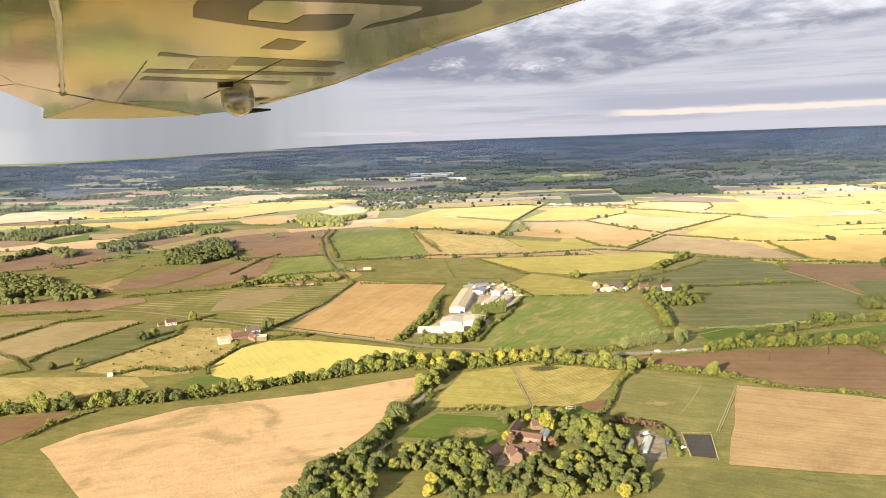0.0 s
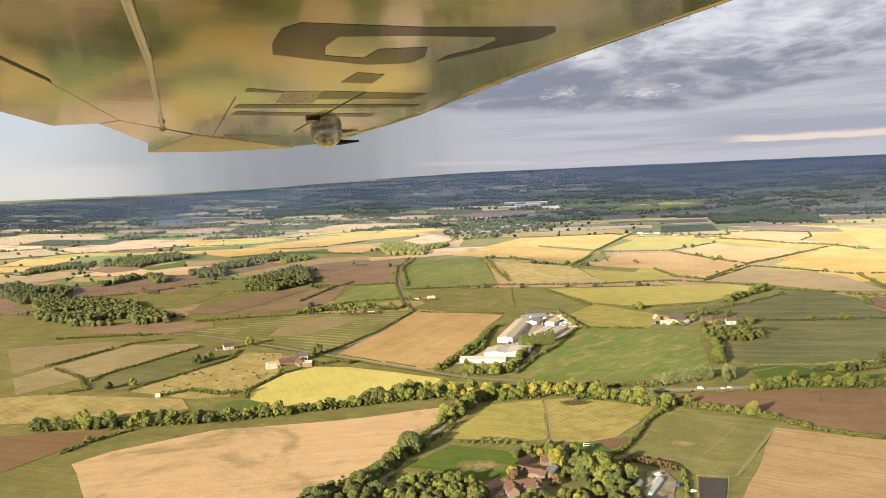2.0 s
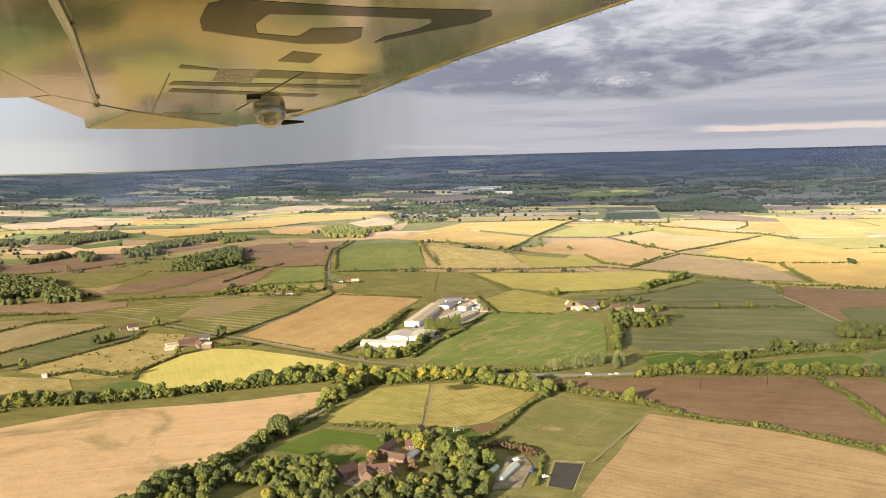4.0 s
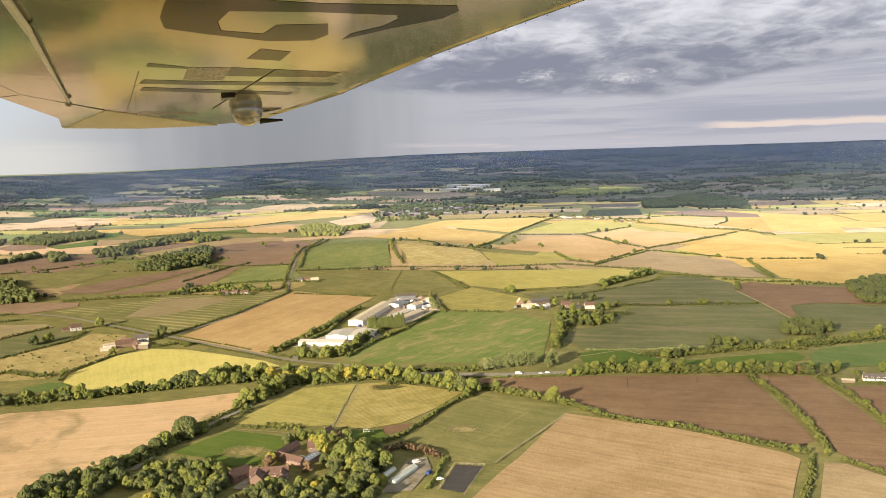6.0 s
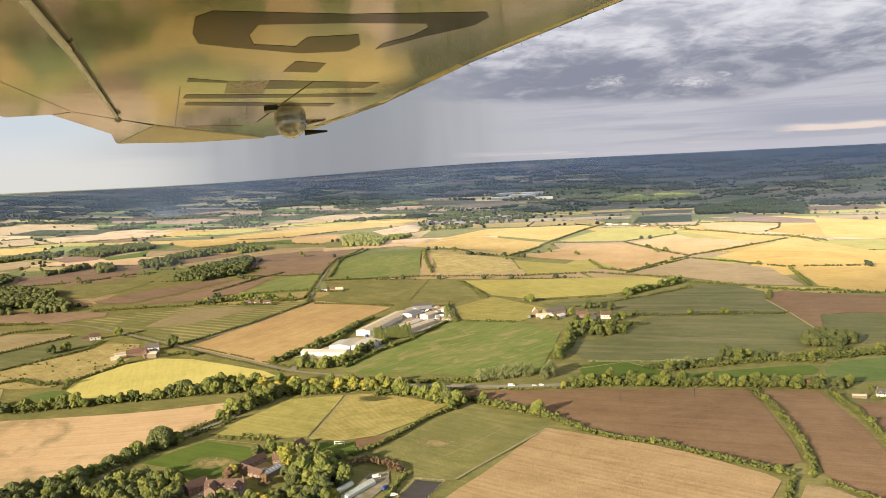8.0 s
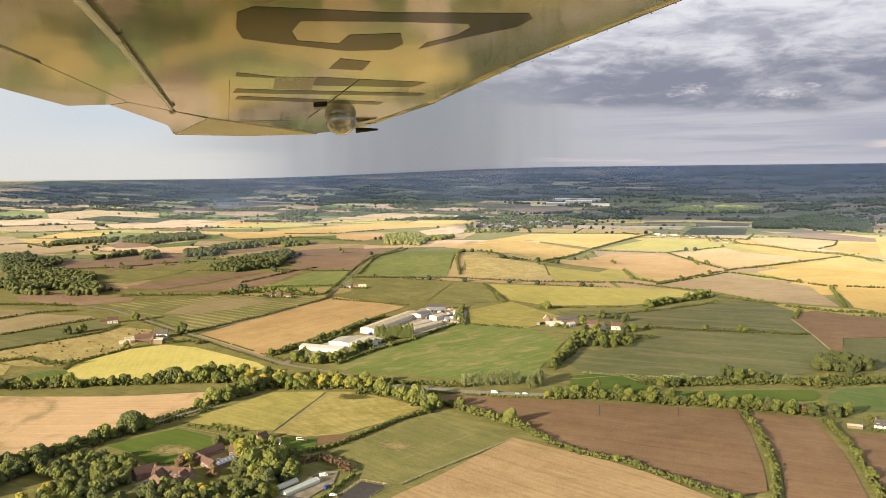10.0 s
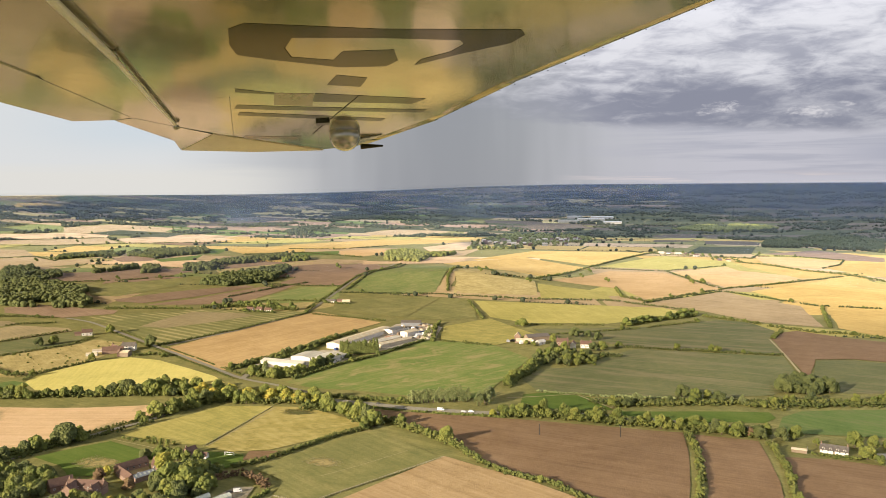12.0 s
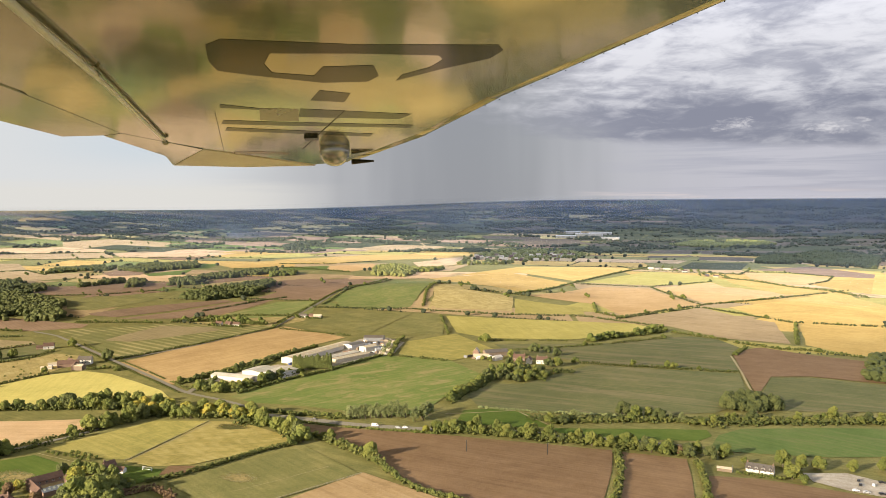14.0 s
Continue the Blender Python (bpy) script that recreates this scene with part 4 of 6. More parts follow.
tree_belt((-399, 619), (-312, 634), (-236, 650), (-183, 672), (-118, 701), (-54, 724))
tree_belt((-118, 702), (-83, 734), (-50, 733))
autumn_belt((-50, 733), (-6, 725), (36, 734), (80, 734))
autumn_belt((-47, 717), (-15, 715), (21, 720), (57, 732), (78, 733))
tree_belt((73, 716), (104, 721), (133, 700), (152, 695))
belt([(150, 708), (182, 692), (215, 674), (232, 662)], ["round", "oak_b", "round"], 7.0, 3.0, 0.85, 2.0)
shrub_row((230, 664), (254, 638), (278, 624), (309, 615), (333, 597), (356, 583), (380, 568))
shrub_row((385, 748), (394, 709), (398, 660), (398, 625), (396, 585), (392, 566))
shrub_row((443, 743), (450, 708), (453, 669), (454, 616), (452, 560))
hedge([(380, 562), (370, 530), (358, 503), (345, 466)], 2.6, 2.2, "hedge", "dense green hedge between stubble fields", 0.8, 1.1, -0.3)
hedge([(398, 560), (410, 545), (426, 527), (452, 478)], 2.0, 1.8, "hedge", "low hedge along the foot of the plough", 0.8, 1.0, -0.2)
belt([(240, 747), (275, 758), (323, 756), (371, 757), (409, 757), (441, 754)], ["oak_b", "oak", "round", "oak_c", "oak_b", "oak"], 5.2, 4.0, 0.98, 3.0)
belt([(328, 803), (370, 821), (423, 839), (459, 834)], ["round", "round", "oak_b", "oak_c", "pale", "round"], 8.5, 5.0, 0.85, 1.2)
belt([(450, 851), (490, 859), (534, 873), (585, 888), (641, 902)], ["round", "oak_b", "oak_c", "round"], 8.0, 5.0, 0.85, 1.2)
shrub_row((98, 753), (123, 758), (157, 758))
tree_belt((-35, 659), (-25, 683), (-15, 715))
hedgerow((-333, 561), (-326, 593), (-305, 623))
hedge([(97, 574), (112, 599), (130, 655), (148, 688)], 3.4, 2.6, "hedge", "thick dark hedge beside the pasture", 0.8, 1.2, -0.3)
belt([(-92, 490), (-81, 509), (-65, 533), (-59, 570)], ["oak_c", "oak_b", "oak_c", "oak", "round"], 6.4, 5.0, 1.1)
hedgerow((-539, 830), (-493, 938), (-451, 960))
hedgerow((-442, 769), (-445, 797), (-382, 933))
hedgerow((-384, 735), (-323, 858), (-329, 900))
hedgerow((-243, 716), (-252, 740), (-237, 806))
shrub_row((-334, 723), (-311, 742), (-276, 728), (-261, 732))
hedgerow((-532, 830), (-463, 784), (-428, 744), (-459, 725))
hedgerow((-216, 883), (-178, 991), (-160, 1130), (-184, 1204))
hedgerow((-149, 1129), (-23, 1109))
hedgerow((-183, 1179), (-247, 1413), (-295, 1643), (-312, 1858))
hedgerow((-218, 1379), (-278, 1626), (-295, 1845))
hedgerow((-409, 1422), (-246, 1418))
hedgerow((-219, 1349), (-33, 1378))
shrub_row((-139, 1787), (-81, 1532), (-38, 1406))
hedgerow((-33, 1374), (113, 1373), (238, 1399), (365, 1332))
shrub_row((227, 1562), (252, 1446), (300, 1404))
hedgerow((-116, 1815), (3, 1589), (87, 1591))
shrub_row((76, 1591), (123, 1873), (243, 2251))
hedgerow((136, 1873), (295, 1859), (408, 1607))
hedgerow((295, 1867), (413, 1978))
hedgerow((302, 1420), (415, 1614))
shrub_row((415, 1614), (572, 1793))
hedgerow((572, 1793), (673, 1903))
hedgerow((24, 1330), (99, 1162))
hedgerow((159, 1136), (263, 1168))
tree_belt((288, 1173), (329, 1231), (373, 1285))
shrub_row((384, 1282), (430, 1256), (458, 1236))
shrub_row((465, 1224), (517, 1195), (549, 1197), (606, 1166))
shrub_row((548, 1420), (539, 1234))
hedgerow((292, 1386), (409, 1574), (543, 1436), (662, 1432))
hedgerow((305, 1028), (360, 1031), (419, 1033), (470, 1036))
shrub_row((466, 1135), (479, 1192))
shrub_row((-339, 1126), (-286, 1223), (-166, 1266))
hedgerow((183, 1054), (305, 1150), (381, 1233))
hedgerow((96, 999), (158, 993))
shrub_row((87, 995), (55, 1092), (53, 1114))
shrub_row((-40, 802), (-45, 861), (-32, 905), (-35, 981), (-25, 1020))
belt([(6, 806), (14, 838), (20, 868), (26, 900)], ["round", "oak_b", "oak_c"], 5.5, 2.5, 0.85, 2.0)
poplar_row((10, 906), (29, 914), (48, 924))
poplar_row((12, 902), (31, 910), (50, 920))
shrub_row((14, 798), (28, 852), (53, 908), (75, 996))
belt([(221, 832), (223, 864), (230, 897), (227, 943)], ["oak_b", "oak_c", "round", "oak"], 6.4, 4.0, 0.85)
hedge([(286, 978), (308, 977)], 4.5, 3.5, "dark", "tall dark clipped garden hedge", 0.7, 1.3, -0.5)
pale_row((154, 757), (170, 765), (187, 773), (201, 779))
pale_row((215, 776), (218, 795))
shrub_row((-210, 832), (-190, 848), (-170, 838))
shrub_row((-620, 968), (-546, 982), (-486, 991))
shrub_row((-474, 1078), (-393, 1109), (-344, 1117))
tree_belt((-334, 1139), (-288, 1160), (-262, 1160), (-190, 1156))
hedgerow((-66, 516), (-67, 561), (-52, 606), (-38, 648), (-30, 697))
hedgerow((-55, 520), (-55, 560), (-40, 603), (-26, 645))
small_row((-22, 601), (29, 597))
small_row((-3, 607), (30, 603))
wood((-644, 1052), (-554, 1063), (-515, 1074), (-540, 1118), (-610, 1170), (-683, 1260), (-788, 1297), (-865, 1340), (-887, 1283), (-760, 1120))
wood((-898, 1268), (-867, 1318), (-899, 1416), (-973, 1476), (-1000, 1441), (-1106, 1539), (-1134, 1486), (-1041, 1391))
wood((-532, 1384), (-574, 1502), (-546, 1727), (-502, 1671), (-426, 1467), (-458, 1377))
wood((-1225, 1720), (-1201, 1791), (-1122, 1840), (-1169, 1914), (-1231, 1884), (-1274, 1785))
wood((-1106, 1843), (-976, 1821), (-923, 1957), (-995, 2044), (-1087, 1992), (-1153, 1918))
wood((-774, 1508), (-755, 1539), (-839, 1645), (-870, 1634))
wood((-723, 1576), (-667, 1621), (-743, 1735), (-793, 1689))
wood((-736, 1710), (-681, 1781), (-641, 1904), (-681, 1958), (-739, 1868), (-773, 1767))
wood((-877, 1483), (-854, 1597), (-899, 1638), (-915, 1523))
wood((-607, 1814), (-564, 1872), (-594, 1916), (-645, 1878), leaf="green")
wood((-292, 1999), (-229, 2027), (-249, 2075), (-307, 2047), leaf="green")
wood((509, 2512), (652, 2516), (796, 2407), (872, 2880), (701, 3037), (533, 2766), leaf="dark", label="dark pine wood under cloud shade")
wood((456, 884), (464, 916), (490, 922), (506, 896), (490, 884), gap=6.0, kinds=["oak_c"], scale=1.1)
wood((589, 1037), (612, 1153), (676, 1212), (696, 1150), (639, 1016))
wood((222, 917), (222, 960), (250, 985), (292, 975), (294, 931), (258, 920), gap=9.0, kinds=["oak", "oak_b", "oak_c", "round"], scale=0.78)
# three woods whose sunlit look comes from the lighter leaf colour
wood((-381, 1918), (-274, 1896), (-302, 2034), (-407, 2126), (-435, 2057), leaf="poplar", label="spinney tinted a sunlit yellow-green among gold fields")
wood((-257, 2189), (-153, 2246), (-1, 2534), (23, 2709), (-136, 2953), (-338, 2924), (-325, 2479), gap=21.0, leaf="poplar", label="trees tinted a sunlit yellow-green round a village")
wood((232, 3149), (317, 3266), (496, 3293), (598, 3209), (436, 3095), leaf="poplar", label="wood tinted a sunlit yellow-green on a far hill")
hedgerow((-1754, 2006), (-1568, 2029), (-1386, 2132), (-1132, 2264), (-882, 2265))
hedgerow((-1676, 2410), (-1505, 2603), (-1160, 2642))
hedgerow((-1896, 2130), (-1635, 2352))
hedgerow((-1412, 1711), (-1361, 1778), (-1199, 1695))
shrub_row((-806, 1941), (-660, 2017), (-537, 1979), (-462, 1958))
hedgerow((-763, 2101), (-612, 2121), (-526, 2281))
hedgerow((-814, 1337), (-722, 1389), (-675, 1483), (-631, 1510))
hedgerow((-877, 2470), (-675, 2668), (-556, 2923))
hedgerow((164, 2289), (216, 2208), (471, 2132), (494, 2267))
hedgerow((485, 2194), (562, 2220), (669, 2137), (650, 2044), (607, 1976))
shrub_row((433, 2050), (492, 2014), (575, 1924), (644, 1883), (698, 1801))
hedgerow((-374, 1247), (-360, 1411), (-339, 1459))

# far hedges and woods, joined
c, s, big_c, big_s, mid_c, mid_s = [], [], [], [], [], []
gen = random.Random(5)
BOXES = [(min(p[0] for p in r), max(p[0] for p in r), min(p[1] for p in r), max(p[1] for p in r), r) for r in FIELDS]
for a, b in FAR_EDGES:
    far = math.hypot(a[0] - 230, a[1] - 80)
    for p in along([a, b], 4.5 + far / 900, gen, 1.5):
        tree = gen.random() < 0.08
        if far > 4250 or (180 < p.x < 640 and 2940 < p.y < 3420):
            continue
        if any(x0 < p.x < x1 and y0 < p.y < y1 and inside(p.x, p.y, r) for x0, x1, y0, y1, r in BOXES):
            continue
        if noise.noise((p.x / 60, p.y / 60, 5.0)) < -0.12 and not tree:
            continue
        size = (gen.uniform(3.2, 5.5) if tree else gen.uniform(1.2, 2.4)) * (1.0 if far < 2700 else 0.7)
        if tree:
            (mid_c if far < 2100 else big_c).append((p.x + gen.uniform(-3, 3), p.y + gen.uniform(-3, 3), float(land(p.x, p.y)) + size * 0.8))
            (mid_s if far < 2100 else big_s).append(size * (0.9 if far < 2100 else 1.1))
        else:
            c.append((p.x, p.y, float(land(p.x, p.y)) + size * 0.45))
            s.append(size * 0.9)
v, f = joined(clumps(np.array(c), np.array(s), np.random.default_rng(2), True, 0.9), lobes(big_c, big_s, np.random.default_rng(12), 1), lobes(mid_c, mid_s, np.random.default_rng(13), 2))
tagged(mesh_object("far_hedges", v, f, LEAF["far"]), "distant dark hedges and trees between fields", "hedge", kind="stuff")
c, s = [], []
for _ in range(60000):                      # drifts of woodland and lone trees over the shaded hills
    a, r = radians(gen.uniform(-52, 34)), math.sqrt(gen.uniform(2750.0 ** 2, 4380.0 ** 2))
    x, y = 230 + r * math.sin(a), 80 + r * math.cos(a)
    thick = noise.noise((x / 210, y / 95, 2.0)) + 0.6 * noise.noise((x / 70, y / 40, 8.0))
    if thick < 0.10 and gen.random() > 0.012:
        continue
    if any(x0 < x < x1 and y0 < y < y1 and inside(x, y, q) for x0, x1, y0, y1, q in BOXES):
        continue
    size = gen.uniform(4.0, 7.0)
    c.append((x, y, float(land(x, y)) + size * 0.6))
    s.append(size)
v, f = lobes(c, s, np.random.default_rng(3), 1)
tagged(mesh_object("far_woods", v, f, LEAF["far"]), "distant dark woods on low hills", "wood", kind="stuff")


# ---- buildings ----
def box(bm, x0, x1, y0, y1, z0, z1):
    v = [bm.verts.new((x, y, z)) for z in (z0, z1) for x, y in ((x0, y0), (x1, y0), (x1, y1), (x0, y1))]
    for f in ((0, 3, 2, 1), (4, 5, 6, 7), (0, 1, 5, 4), (1, 2, 6, 5), (2, 3, 7, 6), (3, 0, 4, 7)):
        bm.faces.new([v[i] for i in f])


def block(name, parent, mat, *boxes, label=""):
    bm = bmesh.new()
    for b in boxes:
        box(bm, *b)
    return part(name, bm, mat, parent, label)


def gabled(bm, length, width, eaves, ridge):
    """Walls with a gable at both ends; the ridge runs along x."""
    l, w = length / 2, width / 2
    ring = [(-w, -1.0), (w, -1.0), (w, eaves), (0, ridge), (-w, eaves)]
    ends = [[bm.verts.new((x, y, z)) for y, z in ring] for x in (-l, l)]
    bm.faces.new(ends[0][::-1])
    bm.faces.new(ends[1])
    for i in range(5):
        j = (i + 1) % 5
        bm.faces.new((ends[0][i], ends[0][j], ends[1][j], ends[1][i]))


def roof_slab(bm, length, width, eaves, ridge, side, over=0.5, thick=0.22):
    l, w = length / 2 + over * 0.7, width / 2
    slope = (ridge - eaves) / w
    low, high = (side * (w + over), eaves - slope * over + 0.06), (0, ridge + 0.06)
    v = [bm.verts.new((x, y, z + t)) for t in (0, thick) for x in (-l, l) for y, z in (low, high)]
    for f in ((0, 1, 3, 2), (4, 6, 7, 5), (0, 2, 6, 4), (1, 5, 7, 3), (0, 4, 5, 1), (2, 3, 7, 6)):
        bm.faces.new([v[i] for i in f])
    bmesh.ops.recalc_face_normals(bm, faces=bm.faces[:])


def building(name, label, x, y, turn, length, width, eaves, ridge, wall, roof, category="house", windows=0, chimneys=0, dormers=0, door=True, lights=0):
    root = tagged(new(name), label, category)
    root.matrix_basis = pose(x, y, float(land(x, y)) + 0.4, 0, 0, turn)
    bm = bmesh.new()
    gabled(bm, length, width, eaves, ridge)
    part("wall", bm, wall, root)
    w, l = width / 2, length / 2
    for side in (-1, 1):
        bm = bmesh.new()
        roof_slab(bm, length, width, eaves, ridge, side)
        slab = part("roof", bm, roof, root)
        for i in range(lights):
            px = -l + length * (i + 0.5) / lights
            slope = (ridge - eaves) / w
            bm = bmesh.new()
            v = [bm.verts.new((px + dx, side * w * f, eaves + (1 - f) * (ridge - eaves) + 0.36)) for dx, f in ((-0.7, 0.8), (0.7, 0.8), (0.7, 0.25), (-0.7, 0.25))]
            bm.faces.new(v)
            part("rooflight", bm, PALE_GLASS, slab, "pale translucent rooflight")
    for side in (-1, 1):
        for i in range(windows):
            px = -l + length * (i + 0.5) / windows
            for pz in ([1.5, 4.0] if eaves > 4.4 else [1.5]):
                win = block("window", root, PAINT, (px - 0.62, px + 0.62, side * w - 0.06, side * w + 0.06, pz - 0.1, pz + 1.2))
                block("pane", win, GLASS, (px - 0.52, px + 0.52, side * w - 0.09, side * w + 0.09, pz, pz + 1.1), label="dark window glass")
    if door:
        block("door", root, WOOD if category != "shed" else STEEL, *([(-0.5, 0.5, -w - 0.08, -w + 0.05, 0, 2.1)] if category != "shed" else [(l - 0.05, l + 0.08, -2.2, 2.2, 0, 4.2)]))
    for i in range(chimneys):
        px = (-l + 0.7) if i % 2 == 0 else (l - 0.7)
        block("chimney", root, BRICK, (px - 0.45, px + 0.45, -0.4, 0.4, ridge - 0.8, ridge + 1.5), (px - 0.15, px + 0.15, -0.15, 0.15, ridge + 1.5, ridge + 1.9))
    for i in range(dormers):
        px = -l + length * (i + 0.5) / dormers
        d = block("dormer", root, WHITE, (px - 0.9, px + 0.9, -w + 0.2, -w * 0.2, eaves - 0.4, eaves + 1.3))
        bm = bmesh.new()
        v = [bm.verts.new(p) for p in ((px - 1.2, -w - 0.1, eaves + 1.2), (px + 1.2, -w - 0.1, eaves + 1.2), (px, -w - 0.1, eaves + 2.3), (px - 1.2, 0, eaves + 1.2), (px + 1.2, 0, eaves + 1.2), (px, 0, eaves + 2.3))]
        for f in ((0, 1, 2), (3, 5, 4), (0, 2, 5, 3), (1, 4, 5, 2), (0, 3, 4, 1)):
            bm.faces.new([v[k] for k in f])
        part("dormer_roof", bm, roof, d)
        block("dormer_pane", d, GLASS, (px - 0.5, px + 0.5, -w + 0.12, -w + 0.25, eaves, eaves + 1.0), label="dark window glass")
    return root


# the works: white sheds, long grey sheds and a pale yard
drape("works_yard", [(-8, 905), (20, 900), (48, 930), (72, 985), (84, 1015), (66, 1085), (30, 1112), (0, 1090), (2, 1040)], M["gravel"], "pale stony yard of the works", "yard", 2.0)
drape("works_apron", [(-56, 836), (-30, 832), (20, 845), (32, 880), (20, 915), (-18, 918), (-32, 880)], M["gravel"], "pale apron between white sheds", "yard", 2.0)
building("low_shed", "long low white shed with a shallow roof", -25, 847, -3, 50, 15, 3.6, 5.2, CLAD, CLAD, "shed", lights=6)
building("white_shed", "white steel shed with a gable end", -13, 875, 86, 28, 24, 4.6, 6.3, CLAD, CLAD, "shed", lights=5)
building("white_shed", "white steel shed beside its twin", 12, 876, 86, 32, 24, 4.8, 6.5, CLAD, CLAD, "shed", lights=5)
building("long_shed", "very long shed with a weathered sheet roof and white gable", 0, 982, 82.5, 118, 18, 5.0, 6.5, CLAD, SHEET, "shed", lights=10)
building("long_shed", "long low shed with a weathered sheet roof", 48, 968, 70, 52, 11, 3.6, 4.5, SHEET, SHEET, "shed", lights=6)
building("long_shed", "long low shed beside a row of poplars", 34, 972, 72, 50, 11, 3.6, 4.5, SHEET, CLAD, "shed", lights=6)
building("grey_shed", "small grey flat-sided shed in the yard", 22, 1030, 75, 24, 14, 5.4, 6.6, CLAD, STEEL, "shed")
building("grey_shed", "small pale shed in the yard", 46, 1022, 70, 20, 12, 5.0, 6.2, CLAD, SHEET, "shed")
building("dark_barn", "dark open barn at the back of the works", 22, 1088, 15, 26, 12, 4.5, 6.5, STEEL, SLATE, "shed")


def heap(x, y, r, h, seed):
    bm = bmesh.new()
    bmesh.ops.create_icosphere(bm, subdivisions=3, radius=1)
    for v in bm.verts:
        k = 0.75 + 0.5 * noise.noise(v.co * 2.1 + Vector((seed, 0, 0)))
        v.co = Vector((v.co.x * r * k, v.co.y * r * k, max(-0.1, v.co.z) * h * k))
    ob = tagged(part("rubble_mound", bm, EARTH), "mound of pale crushed stone in the yard", "heap", "heaps in the works yard")
    ob.matrix_basis = pose(x, y, float(land(x, y)) + 0.2)


for k, (hx, hy, hr, hh) in enumerate(((62, 1050, 7, 4), (70, 1030, 6, 3.5), (66, 1012, 8, 3), (54, 1075, 7, 4.5), (74, 1008, 5, 2.5), (60, 1000, 5, 2.2), (48, 1058, 5, 3), (40, 1096, 6, 3.2))):
    heap(hx, hy, hr, hh, k * 3.7)


def container(x, y, turn, mat, label):
    root = tagged(new("container"), label, "container", "containers in the yard")
    root.matrix_basis = pose(x, y, float(land(x, y)) + 0.4, 0, 0, turn)
    block("body", root, mat, (-6, 6, -1.2, 1.2, 0, 2.6))
    block("ribs", root, mat, *[(-5.8 + i * 0.8, -5.5 + i * 0.8, -1.27, 1.27, 0.15, 2.45) for i in range(15)])
    block("door", root, STEEL, (6, 6.08, -1.1, 1.1, 0.1, 2.5))


for cx, cy, ct, cm, cl in ((30, 1064, 20, CARS[1], "dark steel container"), (36, 1072, 25, STEEL, "grey steel container"), (44, 1082, 10, BRICK, "rusty red steel container"), (58, 1026, 60, CARS[0], "white steel container"), (56, 1040, 75, CARS[4], "blue steel container"), (30, 1050, 80, CARS[0], "white steel container"), (-2, 925, 80, CARS[4], "blue steel container")):
    container(cx, cy, ct, cm, cl + " in the works yard")


def stack(x, y, turn, wide, long, high, mat, label, group="stacks in the works yard"):
    """Sheeted goods on a pallet base."""
    root = tagged(new("goods_stack"), label, "stack", group)
    root.matrix_basis = pose(x, y, float(land(x, y)) + 0.45, 0, 0, turn)
    block("pallet", root, WOOD, *[(-long, long, -wide + k * wide * 0.9, -wide + k * wide * 0.9 + 0.2, 0, 0.2) for k in range(3)])
    block("load", root, mat, (-long * 0.96, long * 0.96, -wide * 0.95, wide * 0.95, 0.2, high), (-long * 0.6, long * 0.5, -wide * 0.7, wide * 0.6, high, high * 1.3))


gen = random.Random(31)
for k in range(44):
    sy = gen.uniform(1000, 1095)
    sx = gen.uniform(26, 72) - (sy - 1000) * 0.18
    mat, tone = gen.choice([(WOOD, "brown timber"), (CARS[0], "white wrapped"), (RUBBER, "black sheeted"), (BRICK, "red brick"), (STEEL, "grey metal"), (EARTH, "pale block")])
    stack(sx, sy, gen.uniform(0, 90), gen.uniform(0.9, 1.8), gen.uniform(1.2, 3.6), gen.uniform(1.2, 2.8), mat, tone + " goods stacked on pallets in the yard")

# farm by the side road
building("farmhouse", "white rendered farmhouse with a slate roof", -235, 856, 25, 15, 8, 5.2, 8.6, WHITE, SLATE, windows=4, chimneys=2)
building("brick_barn", "red brick barn with a clay tile roof", -244, 840, 35, 22, 8, 3.6, 7.0, BRICK, TILE, "barn")
building("brick_barn", "red brick barn with a clay tile roof beside the farmhouse", -228, 834, -50, 16, 7, 3.4, 6.4, BRICK, TILE, "barn")
building("cottage", "cream cottage with a red tile roof in the farmyard", -250, 850, -20, 11, 6, 3.4, 6.2, WHITE, TILE, windows=3, chimneys=1)
building("low_shed", "low cream cattle shed beside the farm", -262, 838, 40, 14, 5, 2.4, 3.4, WHITE, SHEET, "shed")
building("open_barn", "open-sided hay barn with a grey roof", -220, 832, 10, 12, 8, 4.5, 6.0, WOOD, SHEET, "barn")
building("low_shed", "low pale shed at the farm's edge", -257, 822, 30, 12, 5, 2.4, 3.2, CLAD, SHEET, "shed")
building("cottage", "red-roofed white cottage beside the road", -346, 908, 40, 12, 7, 4.0, 7.4, WHITE, TILE, windows=3, chimneys=1)
building("cottage", "small outhouse with a tiled roof", -356, 903, 40, 7, 5, 2.6, 4.4, BRICK, TILE)
building("hut", "tiny pale field hut in dry grass", -337, 722, 15, 5, 3.5, 2.2, 3.0, WHITE, SHEET, "shed")
# cottages and farm below the rise
for bx, by, bt, bw in ((-252, 1130, 5, WHITE), (-238, 1134, -8, BRICK), (-222, 1131, 10, WHITE)):
    building("cottage", "small cottage with a clay tile roof among trees", bx, by, bt, 10, 6, 3.2, 5.8, bw, TILE, windows=3, chimneys=1)
for bx, by, bt, bw, br in ((-178, 1246, 10, WHITE, SLATE), (-164, 1250, -15, BRICK, TILE), (-152, 1246, 20, CLAD, SHEET)):
    building("farm_building", "farm building below the green rise", bx, by, bt, 12, 7, 3.0, 5.4, bw, br, "barn")
